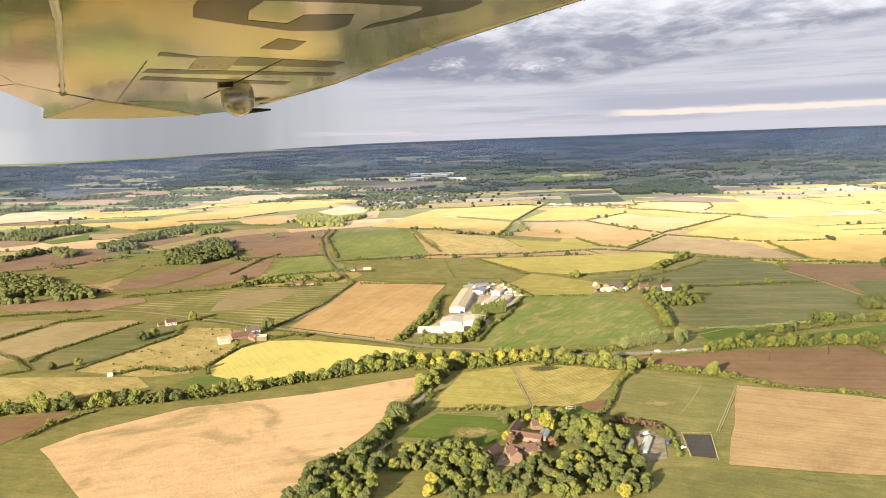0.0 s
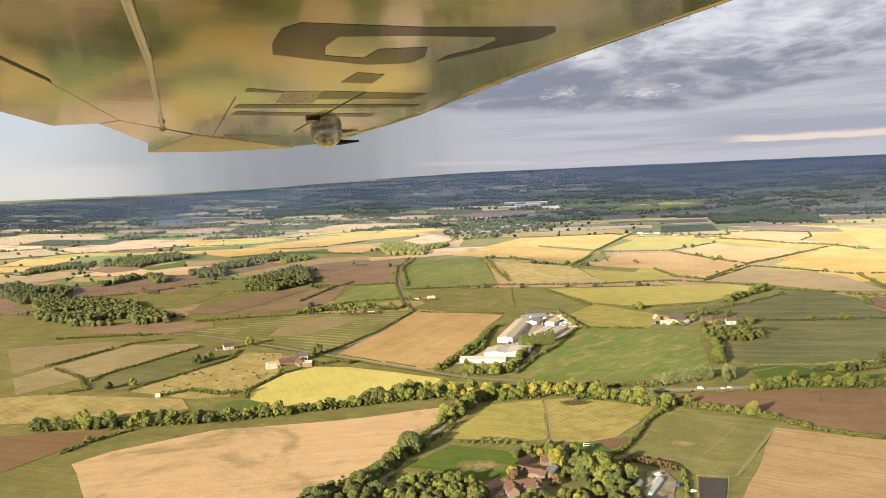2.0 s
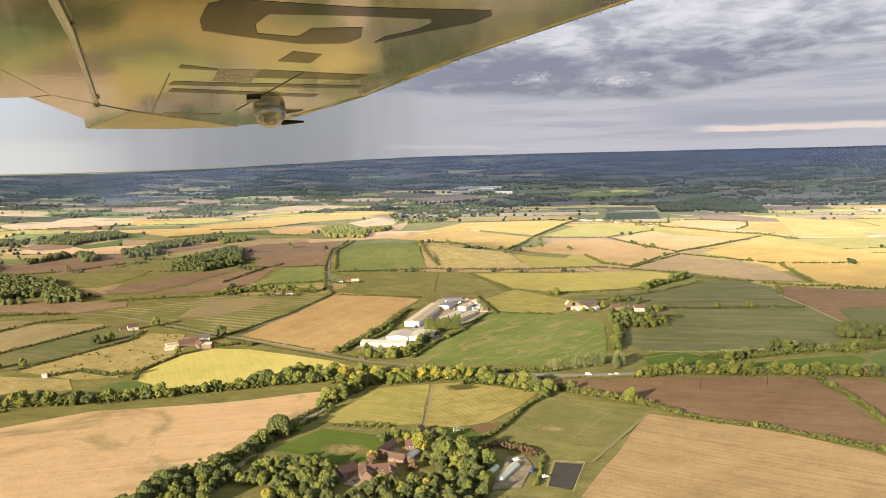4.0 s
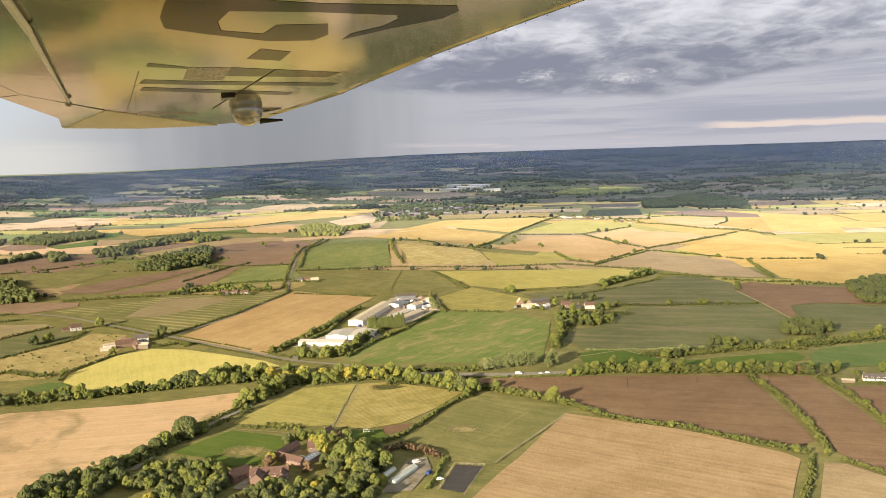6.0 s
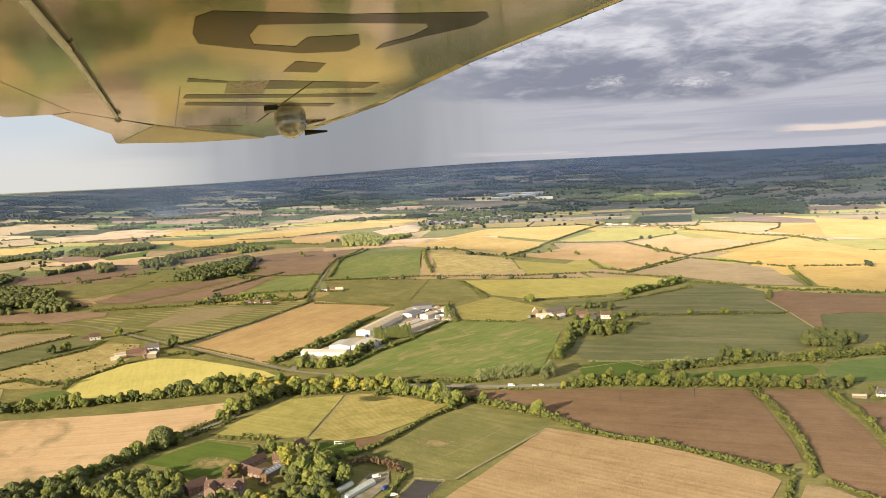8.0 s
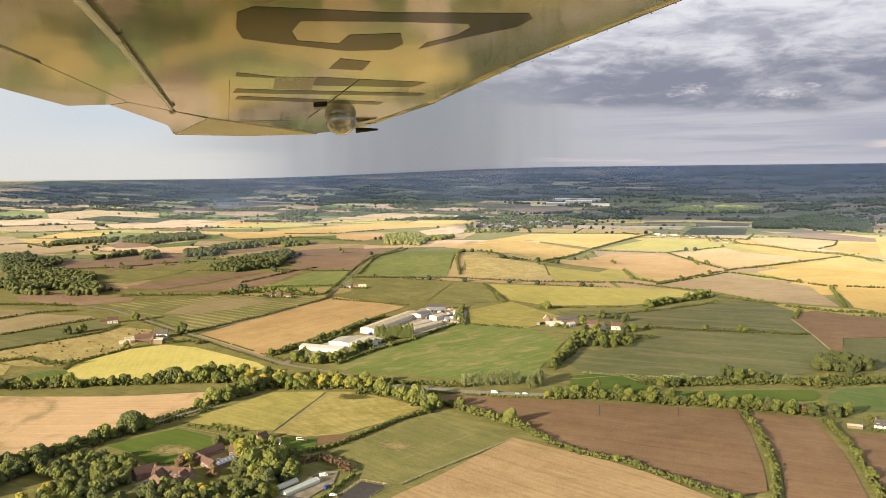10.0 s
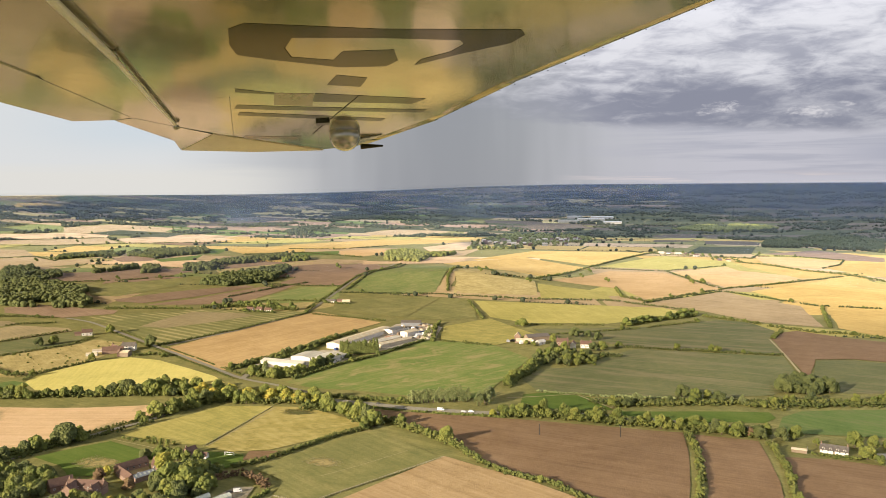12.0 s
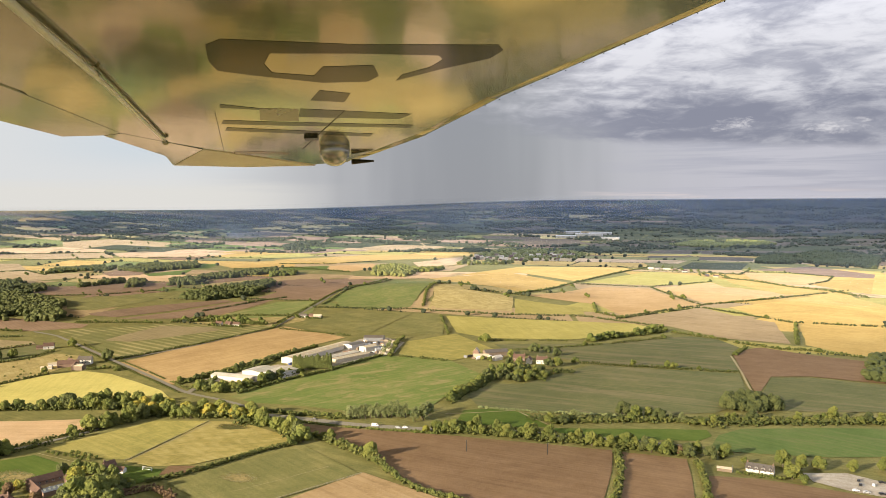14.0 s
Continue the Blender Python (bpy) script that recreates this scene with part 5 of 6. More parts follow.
# hamlet and farm beside the sage fields
building("big_barn", "big barn with a weathered grey roof and open front", 201, 1044, 38, 28, 11, 4.2, 6.8, WOOD, SLATE, "barn")
building("brick_barn", "old barn with a steep pale gable", 178, 1042, 100, 10, 7, 3.4, 7.4, BRICK, SHEET, "barn")
building("white_barn", "white gabled barn in the farmyard", 211, 1018, 60, 11, 6, 3.0, 5.0, CLAD, CLAD, "barn")
building("low_shed", "low grey farm shed", 190, 1024, 20, 18, 7, 2.8, 4.2, SHEET, SHEET, "shed")
building("house", "brick house with a red tile roof behind trees", 236, 1022, 12, 13, 7, 4.2, 7.2, BRICK, TILE, windows=4, chimneys=2)
building("house", "white house with a red tile roof behind trees", 264, 1016, 8, 12, 7, 4.2, 7.2, WHITE, TILE, windows=4, chimneys=2)
building("house", "white house with a tall gable", 250, 1012, 95, 9, 6, 4.2, 7.0, WHITE, TILE, windows=2, chimneys=1)
gen = random.Random(8)
for k in range(14):
    mat, tone = gen.choice([(WOOD, "brown timber"), (CARS[0], "white wrapped"), (RUBBER, "black sheeted"), (STEEL, "grey metal")])
    stack(gen.uniform(168, 222), gen.uniform(1012, 1034), gen.uniform(0, 90), gen.uniform(0.8, 1.6), gen.uniform(1.2, 3.0), gen.uniform(1.2, 2.4), mat, tone + " bales and goods in the farmyard", "stacks in the farmyard")
# farm on the gold fields and village beyond
for bx, by, bt, bl, bm_, br in ((258, 2225, 5, 18, CLAD, SHEET), (276, 2218, -10, 14, WHITE, SLATE), (300, 2200, 15, 22, SHEET, SHEET), (322, 2190, 0, 14, BRICK, TILE), (345, 2160, 20, 16, WHITE, TILE), (420, 2065, -10, 14, SHEET, TILE), (400, 2075, 30, 12, BRICK, SLATE)):
    building("farm_shed", "weathered farm building on the far gold fields", bx, by, bt, bl * 0.75, 7, 2.8, 5.0, bm_, br, "shed")
for tx, ty, ts in ((250, 2235, 0.9), (288, 2228, 1.0), (312, 2212, 0.9), (336, 2185, 1.0), (360, 2168, 0.8), (378, 2150, 0.9), (392, 2088, 1.0), (412, 2082, 0.9), (430, 2078, 0.9), (440, 2060, 0.8), (384, 2080, 0.7)):
    plant("oak_b", tx, ty, ts)
for vx, vy, vt, vl, vw, vr in VILLAGE:
    building("village_house", "small pale village house among trees", vx, vy, vt, vl, 9, 5.2, 8.8, (WHITE, BRICK, SHEET)[vw], (TILE, SHEET)[vr], windows=0, door=False)
for wx, wy, wl, ww in ((-188, 3328, 80, 45), (-107, 3394, 110, 50), (-8, 3307, 70, 45), (-183, 3450, 60, 40), (-70, 3450, 90, 45)):
    building("warehouse", "huge white distant warehouse with a flat roof", wx, wy, 4, wl, ww, 8, 9.5, CLAD, CLAD, "warehouse", door=False)

# the hall, its courtyard and gardens
building("hall", "large red brick house with steep clay tile roofs", 37, 507, 12, 24, 8, 4.8, 8.2, BRICK, TILE, windows=7, chimneys=2)
building("hall_wing", "brick cross wing with a steep tiled gable", 31, 502, 100, 13, 7, 4.8, 8.0, BRICK, TILE, windows=3, chimneys=1)
building("hall_wing", "brick end wing with a tiled gable", 46, 505, 100, 11, 6.5, 4.6, 7.6, BRICK, TILE, windows=3, chimneys=1)
building("coach_house", "small brick coach house with a tiled roof", 17, 506, 62, 14, 7, 3.8, 7.6, BRICK, TILE, windows=3)
drape("forecourt", [(18, 492), (30, 490), (33, 512), (23, 516)], M["gravel"], "pale gravel forecourt of the hall", "yard", 1.0)
drape("courtyard", [(33, 541), (51, 531), (57, 546), (38, 560)], M["tan_stubble"], "flat paved courtyard between low ranges", "yard", 0.5)
building("stable_range", "long brick range with a dark tiled roof", 34, 550, 70, 22, 6, 3.2, 6.0, BRICK, TILE, windows=5)
building("stable_range", "brick range closing the courtyard", 42, 535, -27, 22, 5.5, 3.2, 5.4, BRICK, TILE, windows=5)
building("glazed_range", "low range with a blue-grey glazed roof", 54, 538, 72, 15, 6, 3.0, 4.6, BRICK, STEEL, lights=5)
building("lodge", "small brick lodge with a tiled roof", 51, 557, 15, 8, 6, 3.6, 6.6, BRICK, TILE, windows=2, chimneys=1)
building("cottage", "orange brick cottage at the paddock's corner", 52, 589, 70, 8, 5, 2.8, 5.2, BRICK, TILE, windows=2, chimneys=1)
building("bungalow", "low bungalow with a red tile roof", 65, 584, 15, 9, 5.5, 2.2, 4.3, WHITE, TILE, windows=3)
drape("nursery_yard", [(112, 491), (116, 520), (119, 545), (131, 549), (137, 530), (130, 495)], M["grit"], "gravel yard of the nursery", "yard", 1.0)
drape("riding_arena", [(147, 499), (152, 537), (170, 535), (161, 494)], M["sand_arena"], "dark sanded riding arena", "arena", 0.3)


def tunnel(name, label, x, y, turn, length, width, high, mat, straight=False):
    """A long house of hoops, with end walls and ribs."""
    root = tagged(new(name), label, "greenhouse")
    root.matrix_basis = pose(x, y, float(land(x, y)) + 0.4, 0, 0, turn)
    arc = [(width / 2 * math.cos(a), high * math.sin(a)) for a in [math.pi * i / 10 for i in range(11)]]
    if straight:
        arc = [(width / 2, 0), (width / 2, high * 0.6), (0, high), (-width / 2, high * 0.6), (-width / 2, 0)]
    bm = bmesh.new()
    ends = [[bm.verts.new((l, p, q)) for p, q in arc] for l in (-length / 2, length / 2)]
    for i in range(len(arc) - 1):
        bm.faces.new((ends[0][i], ends[0][i + 1], ends[1][i + 1], ends[1][i]))
    bm.faces.new(ends[0])
    bm.faces.new(ends[1][::-1])
    part("skin", bm, mat, root)
    k = int(length / 2.5)
    for j in range(k + 1):
        bm = bmesh.new()
        xx = -length / 2 + length * j / k
        for (p, q), (p2, q2) in zip(arc, arc[1:]):
            limb(bm, (xx, p * 1.01, q * 1.01), (xx, p2 * 1.01, q2 * 1.01), 0.06, 0.06, 4)
        part("hoop", bm, STEEL, root)


tunnel("polytunnel", "long white plastic polytunnel", 110, 518, 70, 18, 4.2, 2.4, PALE_GLASS)
tunnel("glasshouse", "pale glasshouse with a pitched roof", 121, 517, 69, 27, 5.4, 3.2, PALE_GLASS, True)


def car(x, y, turn, paint, label, long=4.4, tall=1.45, van=False):
    root = tagged(new("van" if van else "car"), label, "van" if van else "car")
    root.matrix_basis = pose(x, y, float(land(x, y)) + 0.62, 0, 0, turn)
    l, w = long / 2, 0.9 if not van else 1.05
    side = [(-l, 0.35), (l, 0.35), (l, 0.75), (l * 0.55, 0.9), (l * 0.25, tall), (-l * 0.65, tall), (-l * 0.95, 0.95)]
    if van:
        side = [(-l, 0.4), (l, 0.4), (l, 1.1), (l * 0.75, 1.3), (l * 0.6, tall), (-l, tall)]
    bm = bmesh.new()
    ends = [[bm.verts.new((px, sy * (w if pz < 1.0 else w * 0.86), pz)) for px, pz in side] for sy in (-1, 1)]
    bm.faces.new(ends[0])
    bm.faces.new(ends[1][::-1])
    n = len(side)
    for i in range(n):
        j = (i + 1) % n
        bm.faces.new((ends[0][j], ends[0][i], ends[1][i], ends[1][j]))
    bmesh.ops.recalc_face_normals(bm, faces=bm.faces[:])
    part("body", bm, paint, root)
    block("window", root, GLASS, (-l * 0.55, l * 0.2, -w * 0.93, w * 0.93, 0.98, tall - 0.12) if not van else (l * 0.35, l * 0.68, -w * 0.96, w * 0.96, 1.3, tall - 0.25), label="dark window glass")
    for sx in (-0.62, 0.62):
        for sy in (-1, 1):
            bm = bmesh.new()
            bmesh.ops.create_cone(bm, cap_ends=True, segments=10, radius1=0.33, radius2=0.33, depth=0.22, matrix=Matrix.Translation((l * sx, sy * w * 0.92, 0.33)) @ Matrix.Rotation(radians(90), 4, "X"))
            part("wheel", bm, RUBBER, root)


# cottage by the lane, with its car park
building("dormer_cottage", "long white cottage with dark brown roof and four dormers", 485, 735, -10, 18, 6.5, 2.6, 5.6, WHITE, SLATE, windows=5, chimneys=2, dormers=4)
building("garden_shed", "low grey garden shed", 462, 730, -5, 10, 3, 2.0, 2.6, WOOD, SHEET, "shed")
drape("car_park", [(512, 742), (541, 751), (562, 740), (600, 735), (590, 705), (540, 716), (518, 727)], M["gravel"], "pale gravel car park beside the lane", "car park", 1.0)
for cx, cy, ct, cp, cl in ((546, 737, 80, 1, "black"), (546, 729, 85, 1, "black"), (554, 731, 80, 0, "white"), (560, 738, 10, 1, "black"), (542, 717, 15, 0, "white"), (548, 716, 10, 2, "silver"), (566, 728, 80, 0, "white"), (570, 738, 85, 3, "red"), (557, 716, 12, 1, "black"), (575, 722, 80, 2, "silver")):
    car(cx, cy, ct, CARS[cp], cl + " parked car on pale gravel")
for cx, cy, ct, cp, lg, ta, vn, cl in ((186, 746, 3, 0, 5.8, 2.3, True, "white van on the main road"), (212, 749, 3, 0, 4.6, 1.6, False, "small white car on the main road"), (206, 747, 5, 2, 4.5, 1.5, False, "silver car on the main road"), (128, 747, 0, 1, 4.4, 1.45, False, "black car on the main road"), (47, 543, 30, 0, 4.5, 1.5, False, "white car in the courtyard"), (24, 500, 60, 2, 4.4, 1.45, False, "silver car on the gravel forecourt"), (126, 538, 40, 0, 5.2, 2.2, True, "white van in the nursery yard"), (122, 535, 80, 1, 4.4, 1.45, False, "dark car in the nursery yard"), (137, 521, 70, 4, 5.0, 2.2, True, "blue van beside the hedge"), (145, 512, 30, 0, 4.5, 1.6, False, "white car beside the arena")):
    car(cx, cy, ct, CARS[cp], cl, lg, ta, vn)


# ---- poles, goal, fences ----
def pole(x, y):
    root = tagged(new("utility_pole"), "thin dark wooden utility pole in ploughed earth", "pole", "poles in the brown field")
    root.matrix_basis = pose(x, y, float(land(x, y)), 0, 0, 20)
    bm = bmesh.new()
    limb(bm, (0, 0, -1), (0, 0, 9.0), 0.3, 0.24, 8)
    part("post", bm, RUBBER, root, "tarred dark post")
    block("crossarm", root, WOOD, (-0.9, 0.9, -0.07, 0.07, 8.8, 8.98))
    for px in (-0.8, 0, 0.8):
        block("insulator", root, STEEL, (px - 0.05, px + 0.05, -0.05, 0.05, 8.98, 9.2))


pole(279, 710)
pole(338, 723)
goal = tagged(new("football_goal"), "white football goal on mown grass", "goal")
goal.matrix_basis = pose(81, 594, float(land(81, 594)) + 0.5, 0, 0, 4)
for nm, a, b in (("post", (-3.66, 0, 0), (-3.66, 0, 2.44)), ("post", (3.66, 0, 0), (3.66, 0, 2.44)), ("crossbar", (-3.66, 0, 2.44), (3.66, 0, 2.44)), ("ground_bar", (-3.66, 2, 0.1), (3.66, 2, 0.1)), ("stay", (-3.66, 0, 2.44), (-3.66, 2, 0.1)), ("stay", (3.66, 0, 2.44), (3.66, 2, 0.1))):
    bm = bmesh.new()
    limb(bm, a, b, 0.16, 0.16, 6)
    part(nm, bm, PAINT, goal)


RAIL = plain("pale_rail", (0.36, 0.32, 0.23), (0.48, 0.43, 0.32), 1.0, 0.9)


def fence(label, *pts):
    root = tagged(new("fence"), label, "fence")
    a0 = Vector(pts[0])
    root.matrix_basis = pose(a0.x, a0.y, float(land(a0.x, a0.y)))
    g0 = float(land(a0.x, a0.y))
    for a, b in zip(pts, pts[1:]):
        a, b = Vector(a), Vector(b)
        k = max(1, int((b - a).length / 4))
        spots = [a.lerp(b, j / k) for j in range(k + 1)]
        tops = []
        for p in spots:
            z = float(land(p.x, p.y)) - g0 + 0.4
            bm = bmesh.new()
            limb(bm, (p.x - a0.x, p.y - a0.y, z - 0.6), (p.x - a0.x, p.y - a0.y, z + 1.2), 0.09, 0.08, 5)
            part("fence_post", bm, RAIL, root)
            tops.append((p.x - a0.x, p.y - a0.y, z))
        for h in (0.5, 1.05):
            for p, q in zip(tops, tops[1:]):
                bm = bmesh.new()
                limb(bm, (p[0], p[1], p[2] + h), (q[0], q[1], q[2] + h), 0.06, 0.06, 4)
                part("rail", bm, RAIL, root)


fence("weathered wooden fence between pasture and stubble", (226, 640), (178, 540))
fence("weathered wooden fence across the paddock", (43, 714), (51, 605))
fence("wooden fence round the dark arena", (146, 499), (151, 539), (171, 537), (162, 493))
ribbon("worn_path", [(197, 646), (177, 604), (162, 580)], 0.45, PATHM, "worn pale path across the pasture", "path", 0.42)
ribbon("worn_path", [(-24, 597), (-2, 594), (23, 590)], 0.9, PATHM, "pale path beside the playing field", "path", 0.42)
ribbon("grass_track", [(47, 712), (53, 606)], 1.2, PATHM, "pale worn strip beside the paddock fence", "path", 0.40)
ribbon("field_track", [(225, 642), (176, 540)], 0.7, PATHM, "pale grass margin beside the fence", "path", 0.40)

drape("worn_patch", [(133, 599), (169, 592), (166, 614), (140, 616)], WORN_TAN, "worn yellow patch in the pasture", "field", 3.0)
drape("worn_patch", [(-19, 547), (-10, 566), (17, 560), (28, 547), (14, 539), (-4, 540)], WORN_TAN, "worn brown patch on the playing field", "field", 2.0)
drape("scrub_hollow", [(48, 704), (58, 716), (90, 710), (98, 697), (74, 692)], WORN_DARK, "dark scrubby hollow in the paddock", "field", 3.0)
ribbon("field_track", [(462, 1128), (473, 1040), (481, 960), (487, 935)], 2.2, PATHM, "pale worn track between crop and plough", "path", 0.46)
# planting round the works and in front of the cottage
belt([(-42, 805), (-22, 799), (-6, 798), (6, 806)], ["oak", "oak_b", "pale", "oak"], 5.5, 4.0, 0.95, 2.0)
belt([(-68, 812), (-60, 850), (-52, 880), (-44, 912), (-38, 945), (-34, 985)], ["round", "oak_b", "oak_c", "round"], 5.5, 4.5, 0.62, 1.5)
hedge([(468, 728), (500, 724)], 2.4, 1.8, "green", "garden hedge in front of the cottage")
shrub_row((-268, 1122), (-205, 1122))
shrub_row((-190, 1238), (-140, 1236))
shrub_row((60, 755), (120, 757), (150, 756))
hedge([(110, 737), (160, 736), (205, 740), (245, 743)], 1.8, 1.6, "green", "low roadside hedge along the main road")
for off in (7, -7):
    hedge([(-44, 790 + off), (-114, 827 + off), (-215, 878 + off), (-325, 936 + off)], 1.3, 1.1, "hedge", "low dark hedge along the country road", 1.1, 0.8, 0.1)
# single trees
for kind, tx, ty, ts in (("great_oak", -53, 580, 1.0), ("oak", -43, 586, 0.9), ("oak_b", -384, 756, 0.8), ("oak_c", -406, 746, 0.85), ("oak_c", -355, 842, 0.95), ("oak", -346, 855, 0.95), ("oak_c", 377, 843, 1.15), ("oak", 388, 842, 0.85), ("oak_b", 398, 846, 0.8), ("oak", 164, 1126, 1.0), ("oak_b", 156, 1128, 0.7), ("oak_c", -413, 1728, 1.4), ("round", 362, 1034, 1.2), ("round", 405, 1034, 1.2), ("round", 431, 1033, 0.8), ("oak_c", 241, 1072, 1.15), ("oak_c", 256, 1078, 0.8), ("oak_c", 270, 1064, 0.95), ("round", 299, 1029, 1.3), ("oak_c", 230, 1000, 0.8), ("oak_b", 243, 997, 0.8), ("oak_c", 274, 1002, 0.9), ("oak", 284, 1006, 0.9), ("round", 205, 1008, 0.9), ("round", 196, 1012, 0.8), ("oak_b", 222, 1036, 0.8), ("pale", 340, 813, 0.9), ("pale", 218, 775, 1.4), ("pale", 213, 768, 1.2), ("oak_b", 323, 797, 0.9), ("autumn", 232, 745, 0.6), ("oak", 150, 690, 1.15), ("oak_b", 146, 680, 0.8), ("oak", 52, 574, 0.8), ("oak_b", 60, 574, 0.75), ("autumn", 46, 572, 0.7), ("oak", 71, 572, 0.85), ("oak_b", 42, 578, 0.6), ("autumn", 58, 553, 1.2), ("round", -33, 638, 0.6), ("round", -38, 607, 0.6), ("pale", 72, 1010, 0.9), ("pale", 68, 1030, 0.9), ("pale", 62, 1050, 0.9), ("oak_c", 15, 850, 0.9), ("russet", 30, 525, 0.9), ("russet", 58, 520, 0.9), ("autumn", 28, 534, 0.8), ("oak", 90, 537, 1.5), ("oak", 79, 533, 1.5), ("oak_c", 28, 570, 0.8), ("oak", 36, 576, 0.8), ("oak_c", -223, 878, 1.2), ("oak", -325, 925, 1.0), ("oak", 500, 752, 1.0), ("oak_b", 512, 750, 0.85), ("oak", 524, 754, 0.9), ("oak_b", 545, 756, 0.75), ("oak", 566, 762, 0.95), ("oak_b", 576, 764, 0.9), ("oak", 588, 762, 0.95), ("oak_c", 452, 752, 0.95), ("oak_b", 462, 758, 1.0), ("round", 475, 748, 0.9), ("oak", 505, 728, 1.0), ("round", 512, 722, 1.0), ("oak_b", 442, 762, 0.8), ("oak_b", 258, 760, 0.8), ("russet", 430, 756, 0.8), ("oak_b", -30, 640, 0.5)):
    plant(kind, tx, ty, ts)
for tx, ty in ((-1473, 2069), (-1427, 2121), (-1771, 2423), (-1693, 2639), (-1747, 2608), (-1618, 2680), (-1590, 2695), (-2033, 2434), (-1980, 2423), (-1570, 2493), (-1576, 2151), (-1248, 1678), (-1237, 1716), (-1203, 1743), (-494, 1543), (-470, 1465), (-742, 1403), (-668, 1440), (-954, 1563), (-635, 1592), (71, 1544), (-42, 1609), (143, 1694), (141, 1804), (353, 1673), (372, 1690), (200, 1644)):
    plant("oak_c", tx, ty, 1.0)
gen = random.Random(77)
for _ in range(70):                       # scrub on the rough pasture
    bx, by = gen.uniform(-390, -255), gen.uniform(715, 890)
    if inside(bx, by, FIELDS[3]):
        plant("round", bx, by, gen.uniform(0.15, 0.42), gen)
GARDEN = ["oak_c", "oak_b", "oak_c", "round", "oak", "oak_c", "oak_c", "autumn"]
wood((-50, 488), (-40, 520), (-10, 525), (2, 519), (11, 511), (13, 492), (-20, 482), gap=5.6, kinds=["oak_c", "oak_c", "oak_b", "oak_c", "round", "oak"], scale=0.8)
wood((64, 538), (66, 562), (92, 566), (106, 548), (113, 524), (92, 514), (72, 520), gap=7.0, kinds=["oak_c", "oak_b", "oak_c", "oak"], scale=0.88)
wood((34, 468), (36, 492), (62, 498), (90, 515), (110, 510), (112, 470), gap=7.4, kinds=GARDEN, scale=0.78)
wood((-110, 440), (-108, 478), (-92, 500), (-66, 512), (-54, 500), (-56, 440), gap=8.5, kinds=["oak_c", "oak_b", "oak_c"], scale=0.95)
wood((-30, 440), (-22, 480), (10, 484), (34, 466), (110, 468), (108, 440), gap=8.5, kinds=GARDEN, scale=0.85)
hedge([(139, 498), (143, 520), (143, 546)], 2.4, 2.0, "green", "garden hedge beside the riding arena", 0.8, 1.0)
hedge([(88, 560), (98, 552), (112, 566), (128, 560), (140, 549)], 3.6, 3.4, "russet", "brown-leaved bushes round the nursery yard", 0.8, 1.2, -0.3)
hedge([(305, 806), (370, 824), (430, 841), (470, 846), (540, 872), (640, 900)], 3.2, 9.0, "hedge", "wide brushy scrub between crop and meadow", 0.45, 1.3, -0.1)
hedge([(250, 826), (300, 826), (360, 836), (430, 842)], 1.8, 2.4, "pale", "rough brown scrub along the field's foot", 1.2, 1.1, 0.15)
ribbon("grass_track", [(229, 797), (245, 802), (269, 819), (285, 826)], 1.6, PATHM, "pale worn track through bright grass", "path", 0.44)
ribbon("field_track", [(289, 823), (306, 808), (323, 794)], 1.6, PATHM, "pale bank beside the bright grass", "path", 0.44)

# trees too far to tell apart, joined
if LATER:
    v, f = lobes([p for p, _ in LATER], [q for _, q in LATER], np.random.default_rng(9), 2)
    tagged(mesh_object("hedgerow_trees", v, f, LEAF["green"]), "scattered trees in far hedges", "tree", kind="stuff")


# ---- clouds between the sun and the land ----
VAPOUR = plain("cloud_vapour", (0.7, 0.7, 0.72), (0.8, 0.8, 0.82), 0.004, 1.0, 0.0)
CLOUD_BASE = 1500.0


THIN_VAPOUR, n = material("thin_cloud_vapour")
n.add("OutputMaterial", {0: n.add("MixShader", {0: 0.15, 1: n.add("BsdfTransparent").outputs[0], 2: n.add("BsdfDiffuse", {0: (0.75, 0.75, 0.78, 1.0)}).outputs[0]}).outputs[0]})


def cloud(x, y, rx, ry, seed, vapour=VAPOUR, label="flat grey rain cloud over the farmland", tall=130):
    """A flat-based cloud that stands sunwards of the land it shades."""
    bm = bmesh.new()
    bmesh.ops.create_icosphere(bm, subdivisions=5, radius=1)
    for v in bm.verts:
        k = 1 + 0.45 * noise.fractal(v.co * 1.6 + Vector((seed, 0, 0)), 0.9, 2.2, 4)
        v.co = Vector((v.co.x * rx * k, v.co.y * ry * k, (v.co.z if v.co.z > 0 else v.co.z * 0.25) * tall * k))
    for f_ in bm.faces:
        f_.smooth = True
    ob = tagged(part("cloud", bm, vapour), label, "cloud", "clouds")
    at = Vector((x, y, 0)) + to_sun * (CLOUD_BASE / to_sun.z)
    ob.matrix_basis = pose(at.x, at.y, at.z)


for args in ((-2050, 4150, 1000, 700, 1.0), (-1150, 4080, 1150, 800, 4.0), (-420, 3640, 420, 300, 7.0), (350, 4400, 900, 800, 2.5), (1550, 3750, 900, 850, 9.0), (2900, 3500, 1100, 900, 5.5), (1000, 4400, 700, 500, 2.2), (700, 3750, 260, 220, 1.7), (0, 3650, 330, 230, 6.1), (-1950, 3380, 520, 420, 4.4), (300, 5400, 1500, 900, 3.9), (-3300, 4700, 1300, 900, 6.6), (3300, 4700, 1300, 900, 7.4), (-1800, 5200, 1900, 900, 8.1), (1600, 5200, 1900, 900, 8.7)):
    cloud(*args)
cloud(820, 2760, 430, 220, 3.3, tall=40)
cloud(455, 900, 260, 190, 2.9, THIN_VAPOUR, "thin pale cloud over the sage fields")


